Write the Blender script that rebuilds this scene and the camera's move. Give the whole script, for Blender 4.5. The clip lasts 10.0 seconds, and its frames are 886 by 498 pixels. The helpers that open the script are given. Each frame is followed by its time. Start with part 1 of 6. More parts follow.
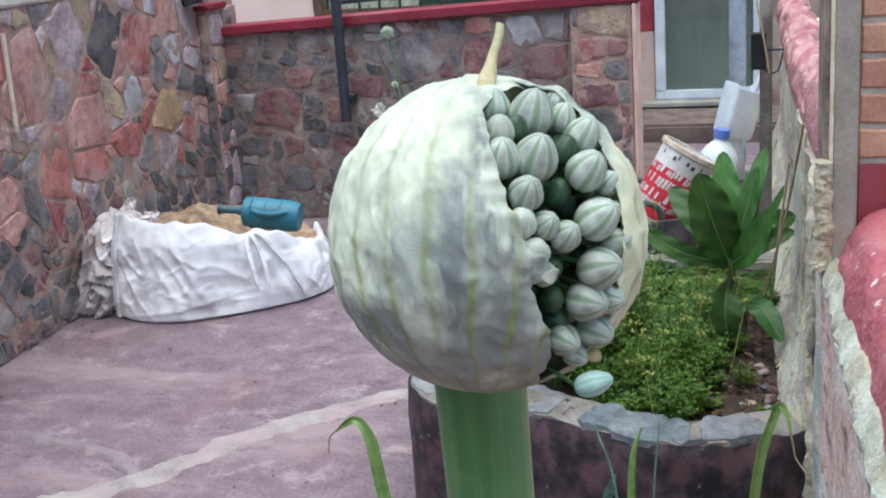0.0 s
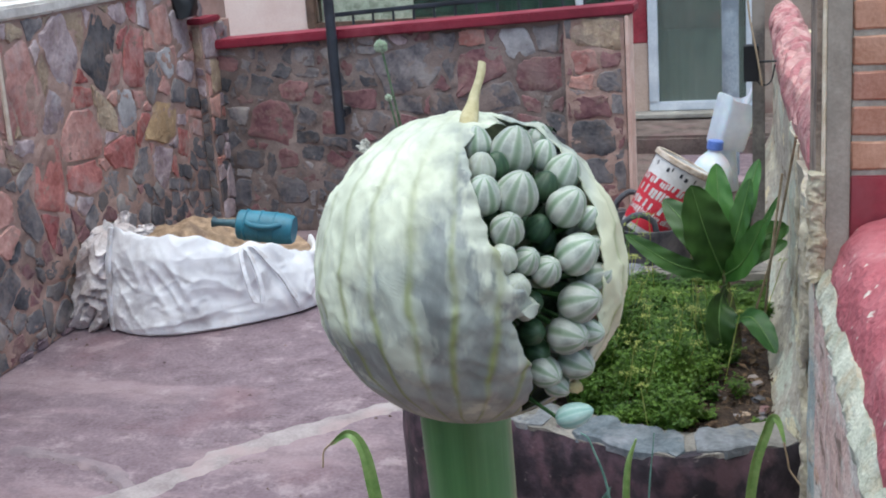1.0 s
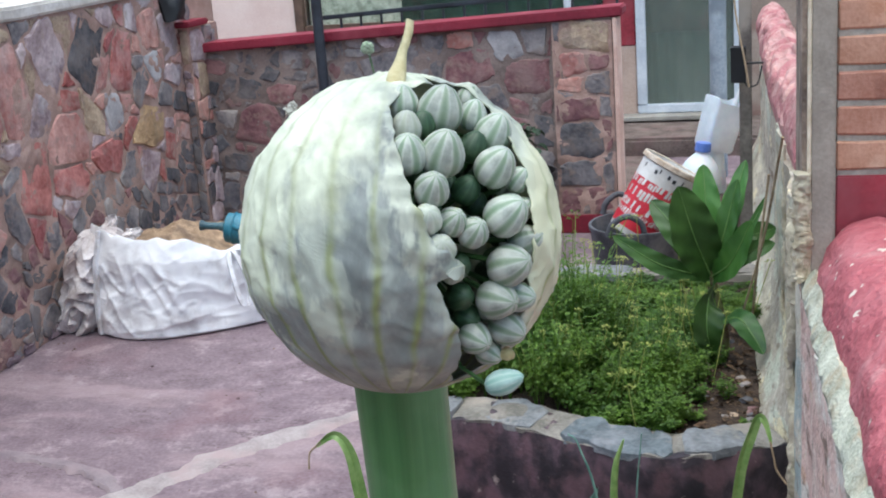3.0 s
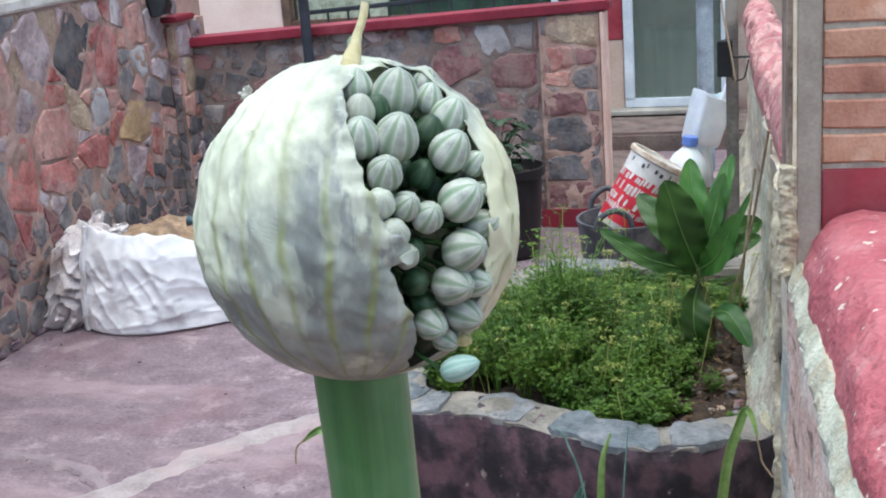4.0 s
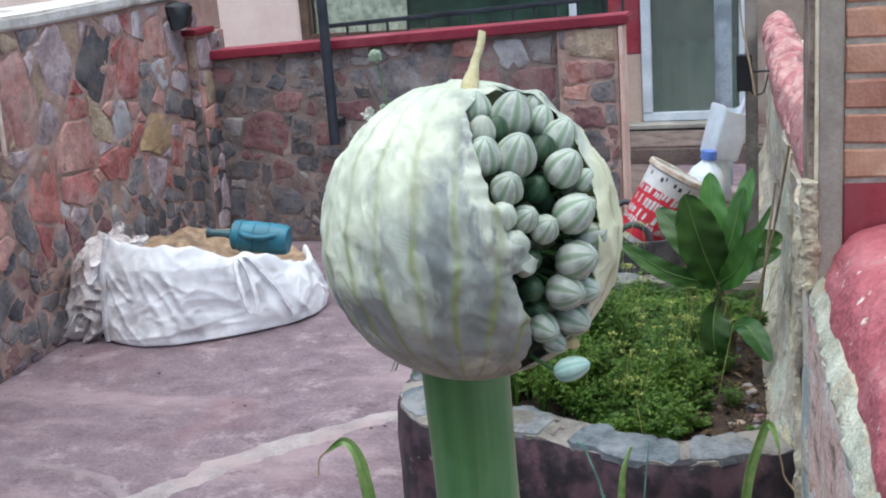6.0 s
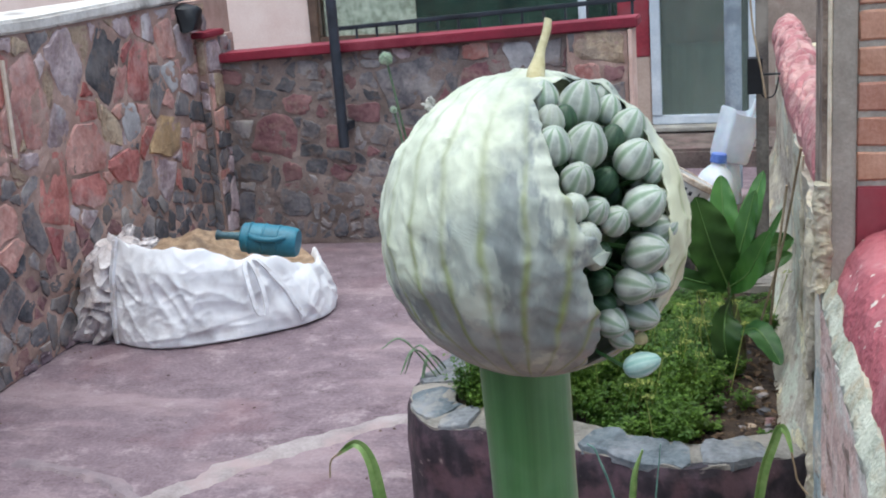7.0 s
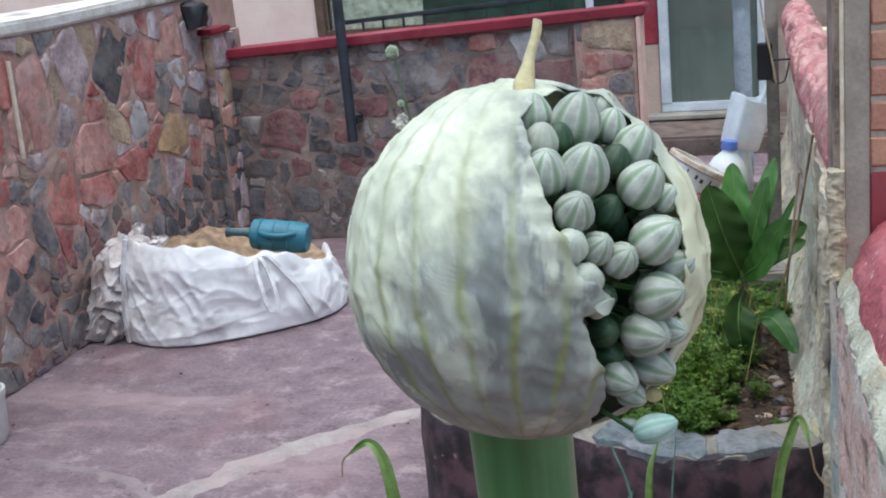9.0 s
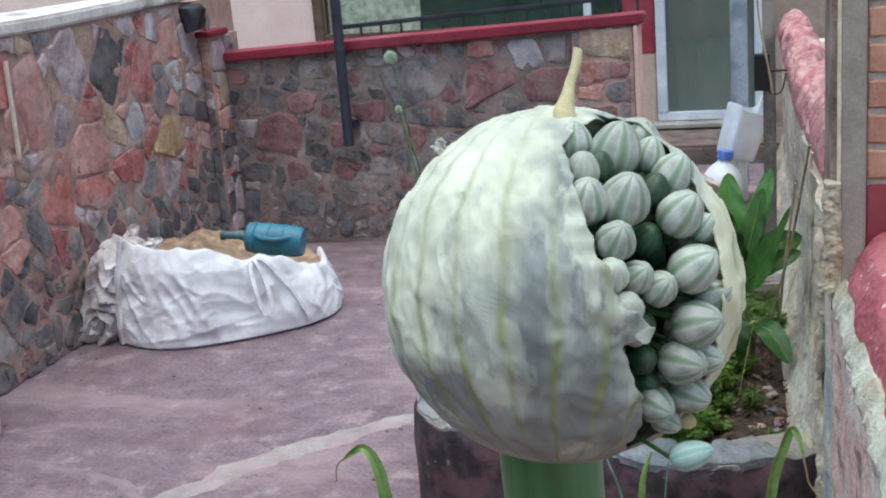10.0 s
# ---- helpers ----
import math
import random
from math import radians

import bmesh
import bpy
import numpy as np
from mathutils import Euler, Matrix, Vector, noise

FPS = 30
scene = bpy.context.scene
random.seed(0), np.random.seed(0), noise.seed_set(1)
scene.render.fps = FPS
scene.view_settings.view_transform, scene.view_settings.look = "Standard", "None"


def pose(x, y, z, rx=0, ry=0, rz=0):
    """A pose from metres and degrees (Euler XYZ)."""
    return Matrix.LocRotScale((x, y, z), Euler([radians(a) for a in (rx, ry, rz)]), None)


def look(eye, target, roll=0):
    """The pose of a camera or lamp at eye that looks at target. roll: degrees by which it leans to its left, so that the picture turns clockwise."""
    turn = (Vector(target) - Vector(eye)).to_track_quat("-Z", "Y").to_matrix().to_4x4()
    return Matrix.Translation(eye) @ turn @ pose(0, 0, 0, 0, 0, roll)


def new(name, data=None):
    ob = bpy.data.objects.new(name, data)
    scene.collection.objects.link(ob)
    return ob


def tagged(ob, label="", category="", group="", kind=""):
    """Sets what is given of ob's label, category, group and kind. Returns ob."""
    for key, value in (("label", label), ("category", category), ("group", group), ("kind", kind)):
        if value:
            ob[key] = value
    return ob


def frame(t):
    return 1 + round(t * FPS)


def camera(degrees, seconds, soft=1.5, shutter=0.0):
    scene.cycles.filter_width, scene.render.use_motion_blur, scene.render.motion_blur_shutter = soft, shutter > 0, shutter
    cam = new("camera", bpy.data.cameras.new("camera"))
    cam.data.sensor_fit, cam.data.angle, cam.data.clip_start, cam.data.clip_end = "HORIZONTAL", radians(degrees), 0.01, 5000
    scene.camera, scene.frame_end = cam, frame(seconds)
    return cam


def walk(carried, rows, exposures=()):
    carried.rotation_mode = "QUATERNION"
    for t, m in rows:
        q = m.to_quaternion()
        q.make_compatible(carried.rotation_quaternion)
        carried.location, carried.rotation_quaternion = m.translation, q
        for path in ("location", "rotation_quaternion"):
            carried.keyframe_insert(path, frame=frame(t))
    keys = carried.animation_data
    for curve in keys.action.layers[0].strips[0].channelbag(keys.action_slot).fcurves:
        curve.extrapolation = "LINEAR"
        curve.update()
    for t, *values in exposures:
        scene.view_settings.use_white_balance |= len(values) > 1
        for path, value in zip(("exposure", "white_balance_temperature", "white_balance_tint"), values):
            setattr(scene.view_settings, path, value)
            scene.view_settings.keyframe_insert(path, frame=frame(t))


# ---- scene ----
cam = camera(40.0, 10.0, soft=1.95)
PATH = [
    (0, pose(0.00018, -0.00000, 1.70020, 73.905, 4.010, 14.836)),
    (0.5, pose(0.00162, -0.00181, 1.70277, 74.194, 4.076, 14.638)),
    (1, pose(0.00221, -0.00151, 1.70354, 74.426, 4.117, 14.537)),
    (1.5, pose(0.00775, -0.00770, 1.70339, 74.529, 4.227, 14.523)),
    (2, pose(0.00706, -0.00704, 1.70326, 74.674, 4.094, 14.426)),
    (2.2, pose(0.00994, -0.00502, 1.70211, 74.652, 4.110, 14.353)),
    (3.3, pose(0.00801, 0.00772, 1.69601, 74.535, 4.194, 13.949)),
    (3.5, pose(0.01129, 0.01059, 1.69551, 74.507, 4.211, 13.879)),
    (4, pose(0.01172, 0.00496, 1.69544, 74.280, 4.198, 13.474)),
    (4.5, pose(0.00591, -0.00766, 1.70122, 74.163, 3.926, 13.307)),
    (5, pose(0.00870, -0.01508, 1.70037, 74.474, 3.921, 13.505)),
    (5.5, pose(0.00359, -0.01136, 1.69938, 74.793, 4.022, 13.826)),
    (6, pose(0.00282, -0.00907, 1.69910, 74.948, 4.163, 14.249)),
    (6.2, pose(0.00014, -0.01072, 1.69795, 74.983, 4.160, 14.328)),
    (7.3, pose(-0.00514, -0.00401, 1.69739, 75.172, 4.142, 14.763)),
    (7.5, pose(-0.00486, -0.00002, 1.69695, 75.206, 4.140, 14.842)),
    (8, pose(-0.01052, 0.01279, 1.68890, 75.264, 4.421, 15.026)),
    (8.5, pose(-0.00986, 0.01231, 1.69469, 74.747, 5.273, 14.857)),
    (9, pose(-0.00723, 0.01606, 1.69661, 74.747, 5.339, 14.877)),
    (9.5, pose(-0.00812, 0.01906, 1.69596, 74.938, 4.944, 14.707)),
    (10, pose(-0.01151, 0.01441, 1.69931, 74.995, 4.517, 14.803)),
]
walk(cam, PATH, exposures=[(0, 0.47, 5900, 1), (0.5, 0.38, 5900, 1), (1.5, 0.34, 5900, 1), (3.5, 0.56, 5900, 1), (4, 0.58, 5900, 1), (5, 0.47, 5900, 1), (5.5, 0.44, 5900, 1), (6.5, 0.42, 5900, 1), (8, 0.34, 5900, 1), (10, 0.27, 5900, 1)])

# ---------------------------------------------------------------- light
world = bpy.data.worlds.new("sky")
scene.world = world
world.use_nodes = True
wn = world.node_tree.nodes
sky = wn.new("ShaderNodeTexSky")
sky.sky_type = "NISHITA"
sky.sun_disc = False
sky.sun_elevation = radians(80)
sky.sun_rotation = radians(160)
sky.air_density, sky.dust_density = 1.0, 4.0
world.node_tree.links.new(sky.outputs["Color"], wn["Background"].inputs["Color"])
wn["Background"].inputs["Strength"].default_value = 0.15

sun = new("sun", bpy.data.lights.new("sun", "SUN"))
sun.data.energy = 2.2
sun.data.angle = radians(90)
sun.data.color = (1.0, 0.97, 0.94)
sun.matrix_world = look((-0.6, 1.1, 6.0), (-0.3, 1.7, 1.0))

# ---------------------------------------------------------------- materials
def rgb(h):
    c = [int(h[i:i + 2], 16) / 255 for i in (0, 2, 4)]
    return tuple(x / 12.92 if x < 0.04045 else ((x + 0.055) / 1.055) ** 2.4 for x in c) + (1.0,)


class Nodes:
    """Short hand for building one material's node tree."""

    def __init__(self, name, rough=0.8, metal=0.0):
        self.mat = bpy.data.materials.new(name)
        self.mat.use_nodes = True
        self.t = self.mat.node_tree
        self.b = self.t.nodes["Principled BSDF"]
        self.b.inputs["Roughness"].default_value = rough
        self.b.inputs["Metallic"].default_value = metal
        self.co = self.t.nodes.new("ShaderNodeTexCoord").outputs["Object"]

    def link(self, a, b):
        self.t.links.new(a, b)

    def put(self, node, key, value):
        if hasattr(value, "is_linked"):
            self.link(value, node.inputs[key])
        else:
            node.inputs[key].default_value = value

    def mapped(self, scale=(1, 1, 1)):
        m = self.t.nodes.new("ShaderNodeMapping")
        m.inputs["Scale"].default_value = scale
        self.link(self.co, m.inputs["Vector"])
        return m.outputs["Vector"]

    def noise(self, scale, detail=4, vec=None, rough=0.55):
        n = self.t.nodes.new("ShaderNodeTexNoise")
        n.inputs["Scale"].default_value = scale
        n.inputs["Detail"].default_value = detail
        n.inputs["Roughness"].default_value = rough
        self.link(vec or self.co, n.inputs["Vector"])
        return n.outputs["Fac"]

    def ramp(self, fac, stops):
        r = self.t.nodes.new("ShaderNodeValToRGB")
        el = r.color_ramp.elements
        while len(el) < len(stops):
            el.new(0.5)
        for e, (p, c) in zip(el, stops):
            e.position = p
            e.color = c if not isinstance(c, (int, float)) else (c, c, c, 1)
        self.link(fac, r.inputs["Fac"])
        return r.outputs["Color"]

    def mix(self, fac, a, b, mode="MIX"):
        m = self.t.nodes.new("ShaderNodeMix")
        m.data_type = "RGBA"
        m.blend_type = mode
        self.put(m, 0, fac)
        self.put(m, 6, a)
        self.put(m, 7, b)
        return m.outputs[2]

    def math(self, op, a, b=0.0):
        m = self.t.nodes.new("ShaderNodeMath")
        m.operation = op
        self.put(m, 0, a)
        self.put(m, 1, b)
        return m.outputs[0]

    def vary(self, color, amount=0.25, hue=0.006):
        """Each object takes its own tint."""
        info = self.t.nodes.new("ShaderNodeObjectInfo").outputs["Random"]
        h = self.t.nodes.new("ShaderNodeHueSaturation")
        self.link(color, h.inputs["Color"])
        self.link(self.math("ADD", self.math("MULTIPLY", info, 2 * amount), 1 - amount), h.inputs["Value"])
        self.link(self.math("ADD", self.math("MULTIPLY", info, 2 * hue), 0.5 - hue), h.inputs["Hue"])
        return h.outputs["Color"]

    def island(self, color, amount=0.3):
        info = self.t.nodes.new("ShaderNodeNewGeometry").outputs["Random Per Island"]
        h = self.t.nodes.new("ShaderNodeHueSaturation")
        self.link(color, h.inputs["Color"])
        self.link(self.math("ADD", self.math("MULTIPLY", info, 2 * amount), 1 - amount), h.inputs["Value"])
        return h.outputs["Color"]

    def bump(self, fac, strength=0.3, distance=0.005):
        b = self.t.nodes.new("ShaderNodeBump")
        b.inputs["Strength"].default_value = strength
        b.inputs["Distance"].default_value = distance
        self.link(fac, b.inputs["Height"])
        self.link(b.outputs["Normal"], self.b.inputs["Normal"])

    def color(self, c):
        self.put(self.b, "Base Color", c)
        return self.mat


def surface(name, dark, light, coarse=4.0, fine=60.0, rough=0.85, bump=0.4, dist=0.004, stain=None, vary=0.0, smear=None, metal=0.0, low=0.38, high=0.62):
    """A rough surface: a coarse and a fine grain between two colours, with stains of a third."""
    n = Nodes(name, rough, metal)
    a, b = n.noise(coarse, 5), n.noise(fine, 3)
    c = n.ramp(n.math("ADD", n.math("MULTIPLY", a, 0.7), n.math("MULTIPLY", b, 0.3)), [(low, rgb(dark)), (high, rgb(light))])
    if stain:
        s = n.ramp(n.noise(coarse * 0.6, 6), [(0.52, 0.0), (0.66, 0.8)])
        c = n.mix(s, c, rgb(stain))
    if smear:
        s = n.ramp(n.math("ADD", n.math("MULTIPLY", n.noise(11, 7, None, 0.65), 0.8), n.math("MULTIPLY", n.noise(45, 4), 0.2)), [(0.52, 0.0), (0.62, 0.75)])
        c = n.mix(s, c, rgb(smear))
    if vary:
        c = n.vary(c, vary)
    n.bump(n.math("ADD", a, n.math("MULTIPLY", b, 0.5)), bump, dist)
    return n.color(c)


STONE = {
    "l": surface("lilac_stone", "8a7578", "cfbcbc", 8, 45, 0.85, 0.9, 0.012, "d0c8c8", 0.16, "98867d"),
    "d": surface("slate_stone", "46464b", "787476", 8, 45, 0.8, 0.9, 0.012, "837b78", 0.2, "7d6d63"),
    "g": surface("grey_stone", "5e5a5e", "9a9290", 8, 45, 0.85, 0.9, 0.012, "a89f98", 0.2, "8f7d72"),
    "p": surface("pink_stone", "a56f66", "d6a89c", 8, 45, 0.85, 0.9, 0.012, "bfaaa5", 0.13, "a58a80"),
    "r": surface("red_stone", "8f4c48", "c4827b", 8, 45, 0.85, 0.9, 0.012, "c4a8a2", 0.12, "a0837a"),
    "b": surface("beige_stone", "9c8570", "c4ae95", 12, 70, 0.8, 0.9, 0.018, "8a7a70", 0.15, "a58d80"),
    "o": surface("ochre_stone", "a0825f", "c4a47e", 12, 70, 0.8, 0.9, 0.018, "9a8468", 0.12, "a58d7a"),
    "m": surface("maroon_stone", "68444a", "97706f", 8, 45, 0.85, 0.9, 0.012, "8f7672", 0.14, "927a70"),
    "w": surface("pale_stone", "a7a2a2", "d0cccb", 9, 70, 0.75, 0.6, 0.01, "8f8889", 0.1),
}
MORTAR = surface("sandy_mortar", "9a7c70", "bca094", 6, 120, 0.95, 0.7, 0.006, "77645a")
MORTAR_DARK = surface("brown_mortar", "776862", "9e8d85", 6, 120, 0.95, 0.7, 0.006, "5d5049")
CEMENT = surface("grey_cement", "7d7871", "aaa59c", 5, 90, 0.95, 0.6, 0.006, "938d80")
RIM_CEMENT = surface("pale_cement", "67635c", "918b83", 9, 90, 0.95, 0.9, 0.010, "a1968b")
RED_CAP = surface("red_cap_paint", "70172a", "8c2439", 3, 60, 0.65, 0.25, 0.002, "9c4a55")
SOIL = surface("dark_soil", "2a1f18", "4d3d31", 14, 90, 1.0, 1.0, 0.02, "6a5a4e")
DARK_METAL = surface("dark_painted_metal", "24282f", "3a3f48", 8, 80, 0.45, 0.2, 0.001)
WHITE_ALU = surface("white_lacquered_aluminium", "c2c9d2", "dfe4ea", 5, 60, 0.4, 0.1, 0.001)


def floor_material():
    n = Nodes("worn_red_floor_paint", 0.8)
    streak = n.noise(1.3, 7, n.mapped((0.8, 2.2, 1)), 0.6)
    fine, mid = n.noise(70, 4), n.noise(9, 6)
    c = n.ramp(n.math("ADD", n.math("MULTIPLY", mid, 0.5), n.math("MULTIPLY", fine, 0.5)), [(0.32, rgb("5f4e55")), (0.5, rgb("76656c")), (0.68, rgb("8f7f84"))])
    c = n.mix(n.ramp(streak, [(0.53, 0.0), (0.63, 0.5)]), c, rgb("a59193"))
    c = n.mix(n.ramp(n.noise(4.5, 9, None, 0.7), [(0.57, 0.0), (0.64, 0.4)]), c, rgb("ab9c9c"))
    c = n.mix(n.ramp(n.noise(2.2, 5), [(0.55, 0.0), (0.70, 0.45)]), c, rgb("79595f"))
    crack = n.math("ABSOLUTE", n.math("SUBTRACT", n.noise(2.6, 9, n.mapped((0.7, 1.6, 1)), 0.62), 0.5))
    c = n.mix(n.math("MULTIPLY", n.ramp(crack, [(0.0, 1.0), (0.009, 0.0)]), n.ramp(n.noise(3.1, 3), [(0.45, 0.0), (0.6, 0.8)])), c, rgb("4c3d40"))
    n.bump(n.math("ADD", mid, fine), 0.6, 0.006)
    return n.color(c)


FLOOR_RED = floor_material()


def plaster_material(name, base, patches):
    """Old plaster that flakes off in upright streaks: cement, pink, pale green and cream coats."""
    n = Nodes(name, 0.95)
    up = n.mapped((1.0, 0.3, 0.8))
    c = n.ramp(n.noise(14, 6, up), [(0.32, rgb(base[0])), (0.5, rgb(base[1])), (0.68, rgb(base[2]))])
    c = n.mix(n.ramp(n.noise(5, 7, up, 0.65), [(0.49, 0.0), (0.54, 0.9)]), c, rgb(patches[0]))
    c = n.mix(n.ramp(n.noise(6.1, 7, up, 0.65), [(0.53, 0.0), (0.57, 0.9)]), c, rgb(patches[1]))
    c = n.mix(n.ramp(n.noise(9.1, 7, up, 0.65), [(0.58, 0.0), (0.61, 0.9)]), c, rgb(patches[2]))
    c = n.mix(n.ramp(n.noise(24, 5, up, 0.6), [(0.60, 0.0), (0.66, 0.75)]), c, rgb("75604f"))
    c = n.mix(n.ramp(n.noise(60, 5, n.mapped((1.0, 0.5, 0.35)), 0.65), [(0.56, 0.0), (0.64, 0.5)]), c, rgb("8a7a6c"))
    c = n.mix(n.ramp(n.noise(38, 6, n.mapped((1.0, 0.6, 0.3)), 0.65), [(0.57, 0.0), (0.63, 0.55)]), c, rgb("e6dfcf"))
    n.bump(n.math("ADD", n.math("ADD", n.noise(10, 6, up), n.noise(34, 6, n.mapped((1.0, 0.6, 0.35)), 0.6)), n.math("MULTIPLY", n.noise(90, 3), 0.4)), 1.0, 0.014)
    return n.color(c)


PLASTER = plaster_material("flaking_grey_plaster", ("a39884", "c9bfa8", "e0d7c2"), ("b3a898", "c9cbb8", "e3d6b0"))
PLASTER_PINK = plaster_material("flaking_pink_plaster", ("bf9f95", "d9baad", "e9d3c6"), ("d6c4b6", "e0d9cd", "cba78f"))
PLASTER_BLUE = plaster_material("flaking_pale_blue_plaster", ("aca492", "c9c2b0", "ddd6c4"), ("b9b0a0", "a9b6b3", "dccfac"))


def coping_material(name, chips, fade=0.0):
    n = Nodes(name, 0.75)
    a, b = n.noise(6, 6), n.noise(60, 4)
    c = n.ramp(n.math("ADD", n.math("MULTIPLY", a, 0.7), n.math("MULTIPLY", b, 0.3)), [(0.34, rgb("94474f")), (0.5, rgb("ac5b63")), (0.68, rgb("bc757a"))])
    c = n.mix(n.ramp(n.noise(34, 3), [(0.66, 0.0), (0.69, chips)]), c, rgb("d9cdbf"))
    c = n.mix(n.ramp(n.noise(13, 6, None, 0.7), [(0.55, 0.0), (0.66, 0.45)]), c, rgb("c79a98"))
    if fade:
        c = n.mix(fade, c, n.ramp(n.noise(9, 5, n.mapped((1, 2.5, 1.5))), [(0.42, rgb("b07f7e")), (0.58, rgb("cfb9ad"))]))
    n.bump(n.math("ADD", n.math("ADD", a, n.noise(19, 4)), n.math("MULTIPLY", b, 0.5)), 1.0, 0.016)
    return n.color(c)


COPING = coping_material("red_coping_paint", 1.0)
COPING_FAR = coping_material("faded_red_coping_paint", 0.5, 0.5)


def leaf_material(name, dark, light, scale=30, rough=0.45, trans=0.25, island=0.0):
    n = Nodes(name, rough)
    c = n.ramp(n.noise(scale, 4), [(0.3, rgb(dark)), (0.7, rgb(light))])
    if island > 0:
        c = n.island(c, island)
    elif island < 0:
        c = n.vary(c, -island)
    n.put(n.b, "Base Color", c)
    t = n.t.nodes.new("ShaderNodeBsdfTranslucent")
    n.link(c, t.inputs["Color"])
    m = n.t.nodes.new("ShaderNodeMixShader")
    m.inputs[0].default_value = trans
    n.link(n.b.outputs[0], m.inputs[1])
    n.link(t.outputs[0], m.inputs[2])
    n.link(m.outputs[0], n.t.nodes["Material Output"].inputs["Surface"])
    n.bump(n.noise(scale * 3, 3), 0.25, 0.002)
    return n.mat


HERB = leaf_material("herb_leaf", "365a1a", "739038", 7, 0.55, 0.4, 0.4)
HERB_PALE = leaf_material("herb_flower_yellow_green", "8a9440", "b3b86a", 20, 0.7, 0.3, 0.3)
TOBACCO = leaf_material("broad_leaf_green", "2b4f1c", "517a36", 9, 0.45, 0.15, -0.35)
TEAL_LEAF = leaf_material("blue_green_leaf", "4a7468", "7fa596", 30, 0.5, 0.2)
ONION_LEAF = leaf_material("onion_leaf_green", "6a9046", "9fb873", 40, 0.45, 0.3)
POT_LEAF = leaf_material("dark_pot_leaf", "172916", "345030", 14, 0.5, 0.2)
DRY_STEM = surface("dry_stem", "8d7a5f", "b8a58a", 20, 120, 0.9, 0.4, 0.002)

# ---------------------------------------------------------------- builders
def finish(bm, name, material, smooth=True):
    me = bpy.data.meshes.new(name)
    bmesh.ops.recalc_face_normals(bm, faces=bm.faces)
    bm.to_mesh(me)
    bm.free()
    for p in me.polygons:
        p.use_smooth = smooth
    me.materials.append(material)
    if smooth:
        me.set_sharp_from_angle(angle=radians(38))
    return me


def part(name, bm, material, parent, label="", smooth=True):
    """Links a bmesh as one mesh object under a thing or under a part."""
    ob = new(name, finish(bm, name, material, smooth))
    ob.parent = parent
    if parent:
        ob.matrix_parent_inverse = parent.matrix_world.inverted()
    if label:
        tagged(ob, label)
    return ob


def thing(name, label, category, at=(0, 0, 0), group="", kind=""):
    """An Empty at the base of a thing, which parents its parts."""
    ob = new(name)
    ob.empty_display_size = 0.05
    ob.matrix_world = Matrix.Translation(at)
    bpy.context.view_layer.update()
    return tagged(ob, label, category, group, kind)


def box(x0, x1, y0, y1, z0, z1, bevel=0.0, seg=2):
    bm = bmesh.new()
    bmesh.ops.create_cube(bm, size=1)
    for v in bm.verts:
        v.co = Vector(((x0 + x1) / 2 + v.co.x * (x1 - x0), (y0 + y1) / 2 + v.co.y * (y1 - y0), (z0 + z1) / 2 + v.co.z * (z1 - z0)))
    if bevel:
        bmesh.ops.bevel(bm, geom=bm.edges[:], offset=bevel, segments=seg, affect="EDGES")
    return bm


def loft(rings, closed=True, cap=True):
    """Joins rings of equally many points into a skin."""
    bm = bmesh.new()
    vs = [[bm.verts.new(p) for p in r] for r in rings]
    n = len(vs[0])
    for a, b in zip(vs, vs[1:]):
        for i in range(n if closed else n - 1):
            j = (i + 1) % n
            bm.faces.new((a[i], a[j], b[j], b[i]))
    if cap and closed:
        bm.faces.new(vs[0])
        bm.faces.new(vs[-1])
    return bm


def lathe(profile, n=32, m=None, cap=False):
    """Turns (radius, height) rows about z; m places the result."""
    rings = [[(m or Matrix()) @ Vector((r * math.cos(2 * math.pi * i / n), r * math.sin(2 * math.pi * i / n), z)) for i in range(n)] for r, z in profile]
    return loft(rings, True, cap)


def tube(points, radii, n=10, cap=True):
    """A round bar along points, with a radius for each."""
    pts = [Vector(p) for p in points]
    if isinstance(radii, (int, float)):
        radii = [radii] * len(pts)
    rings = []
    side = None
    for i, p in enumerate(pts):
        d = (pts[min(i + 1, len(pts) - 1)] - pts[max(i - 1, 0)]).normalized()
        ref = side if side is not None else (Vector((1, 0, 0)) if abs(d.x) < 0.9 else Vector((0, 1, 0)))
        u = (ref - d * ref.dot(d)).normalized()
        side = u
        w = d.cross(u)
        rings.append([p + (u * math.cos(2 * math.pi * k / n) + w * math.sin(2 * math.pi * k / n)) * radii[i] for k in range(n)])
    return loft(rings, True, cap)


def curve_points(ctrl, n=16):
    """A smooth line through the control points."""
    c = [Vector(p) for p in ctrl]
    c = [2 * c[0] - c[1]] + c + [2 * c[-1] - c[-2]]
    out = []
    for i in range(1, len(c) - 2):
        for k in range(n):
            t = k / n
            p0, p1, p2, p3 = c[i - 1:i + 3]
            out.append(0.5 * (2 * p1 + (p2 - p0) * t + (2 * p0 - 5 * p1 + 4 * p2 - p3) * t * t + (3 * p1 - p0 - 3 * p2 + p3) * t ** 3))
    return out + [c[-2]]


def eased(bm, times=2, factor=0.5):
    """Relaxes a mesh a little, as cloth would."""
    for _ in range(times):
        bmesh.ops.smooth_vert(bm, verts=bm.verts, factor=factor, use_axis_x=True, use_axis_y=True, use_axis_z=True)
    return bm


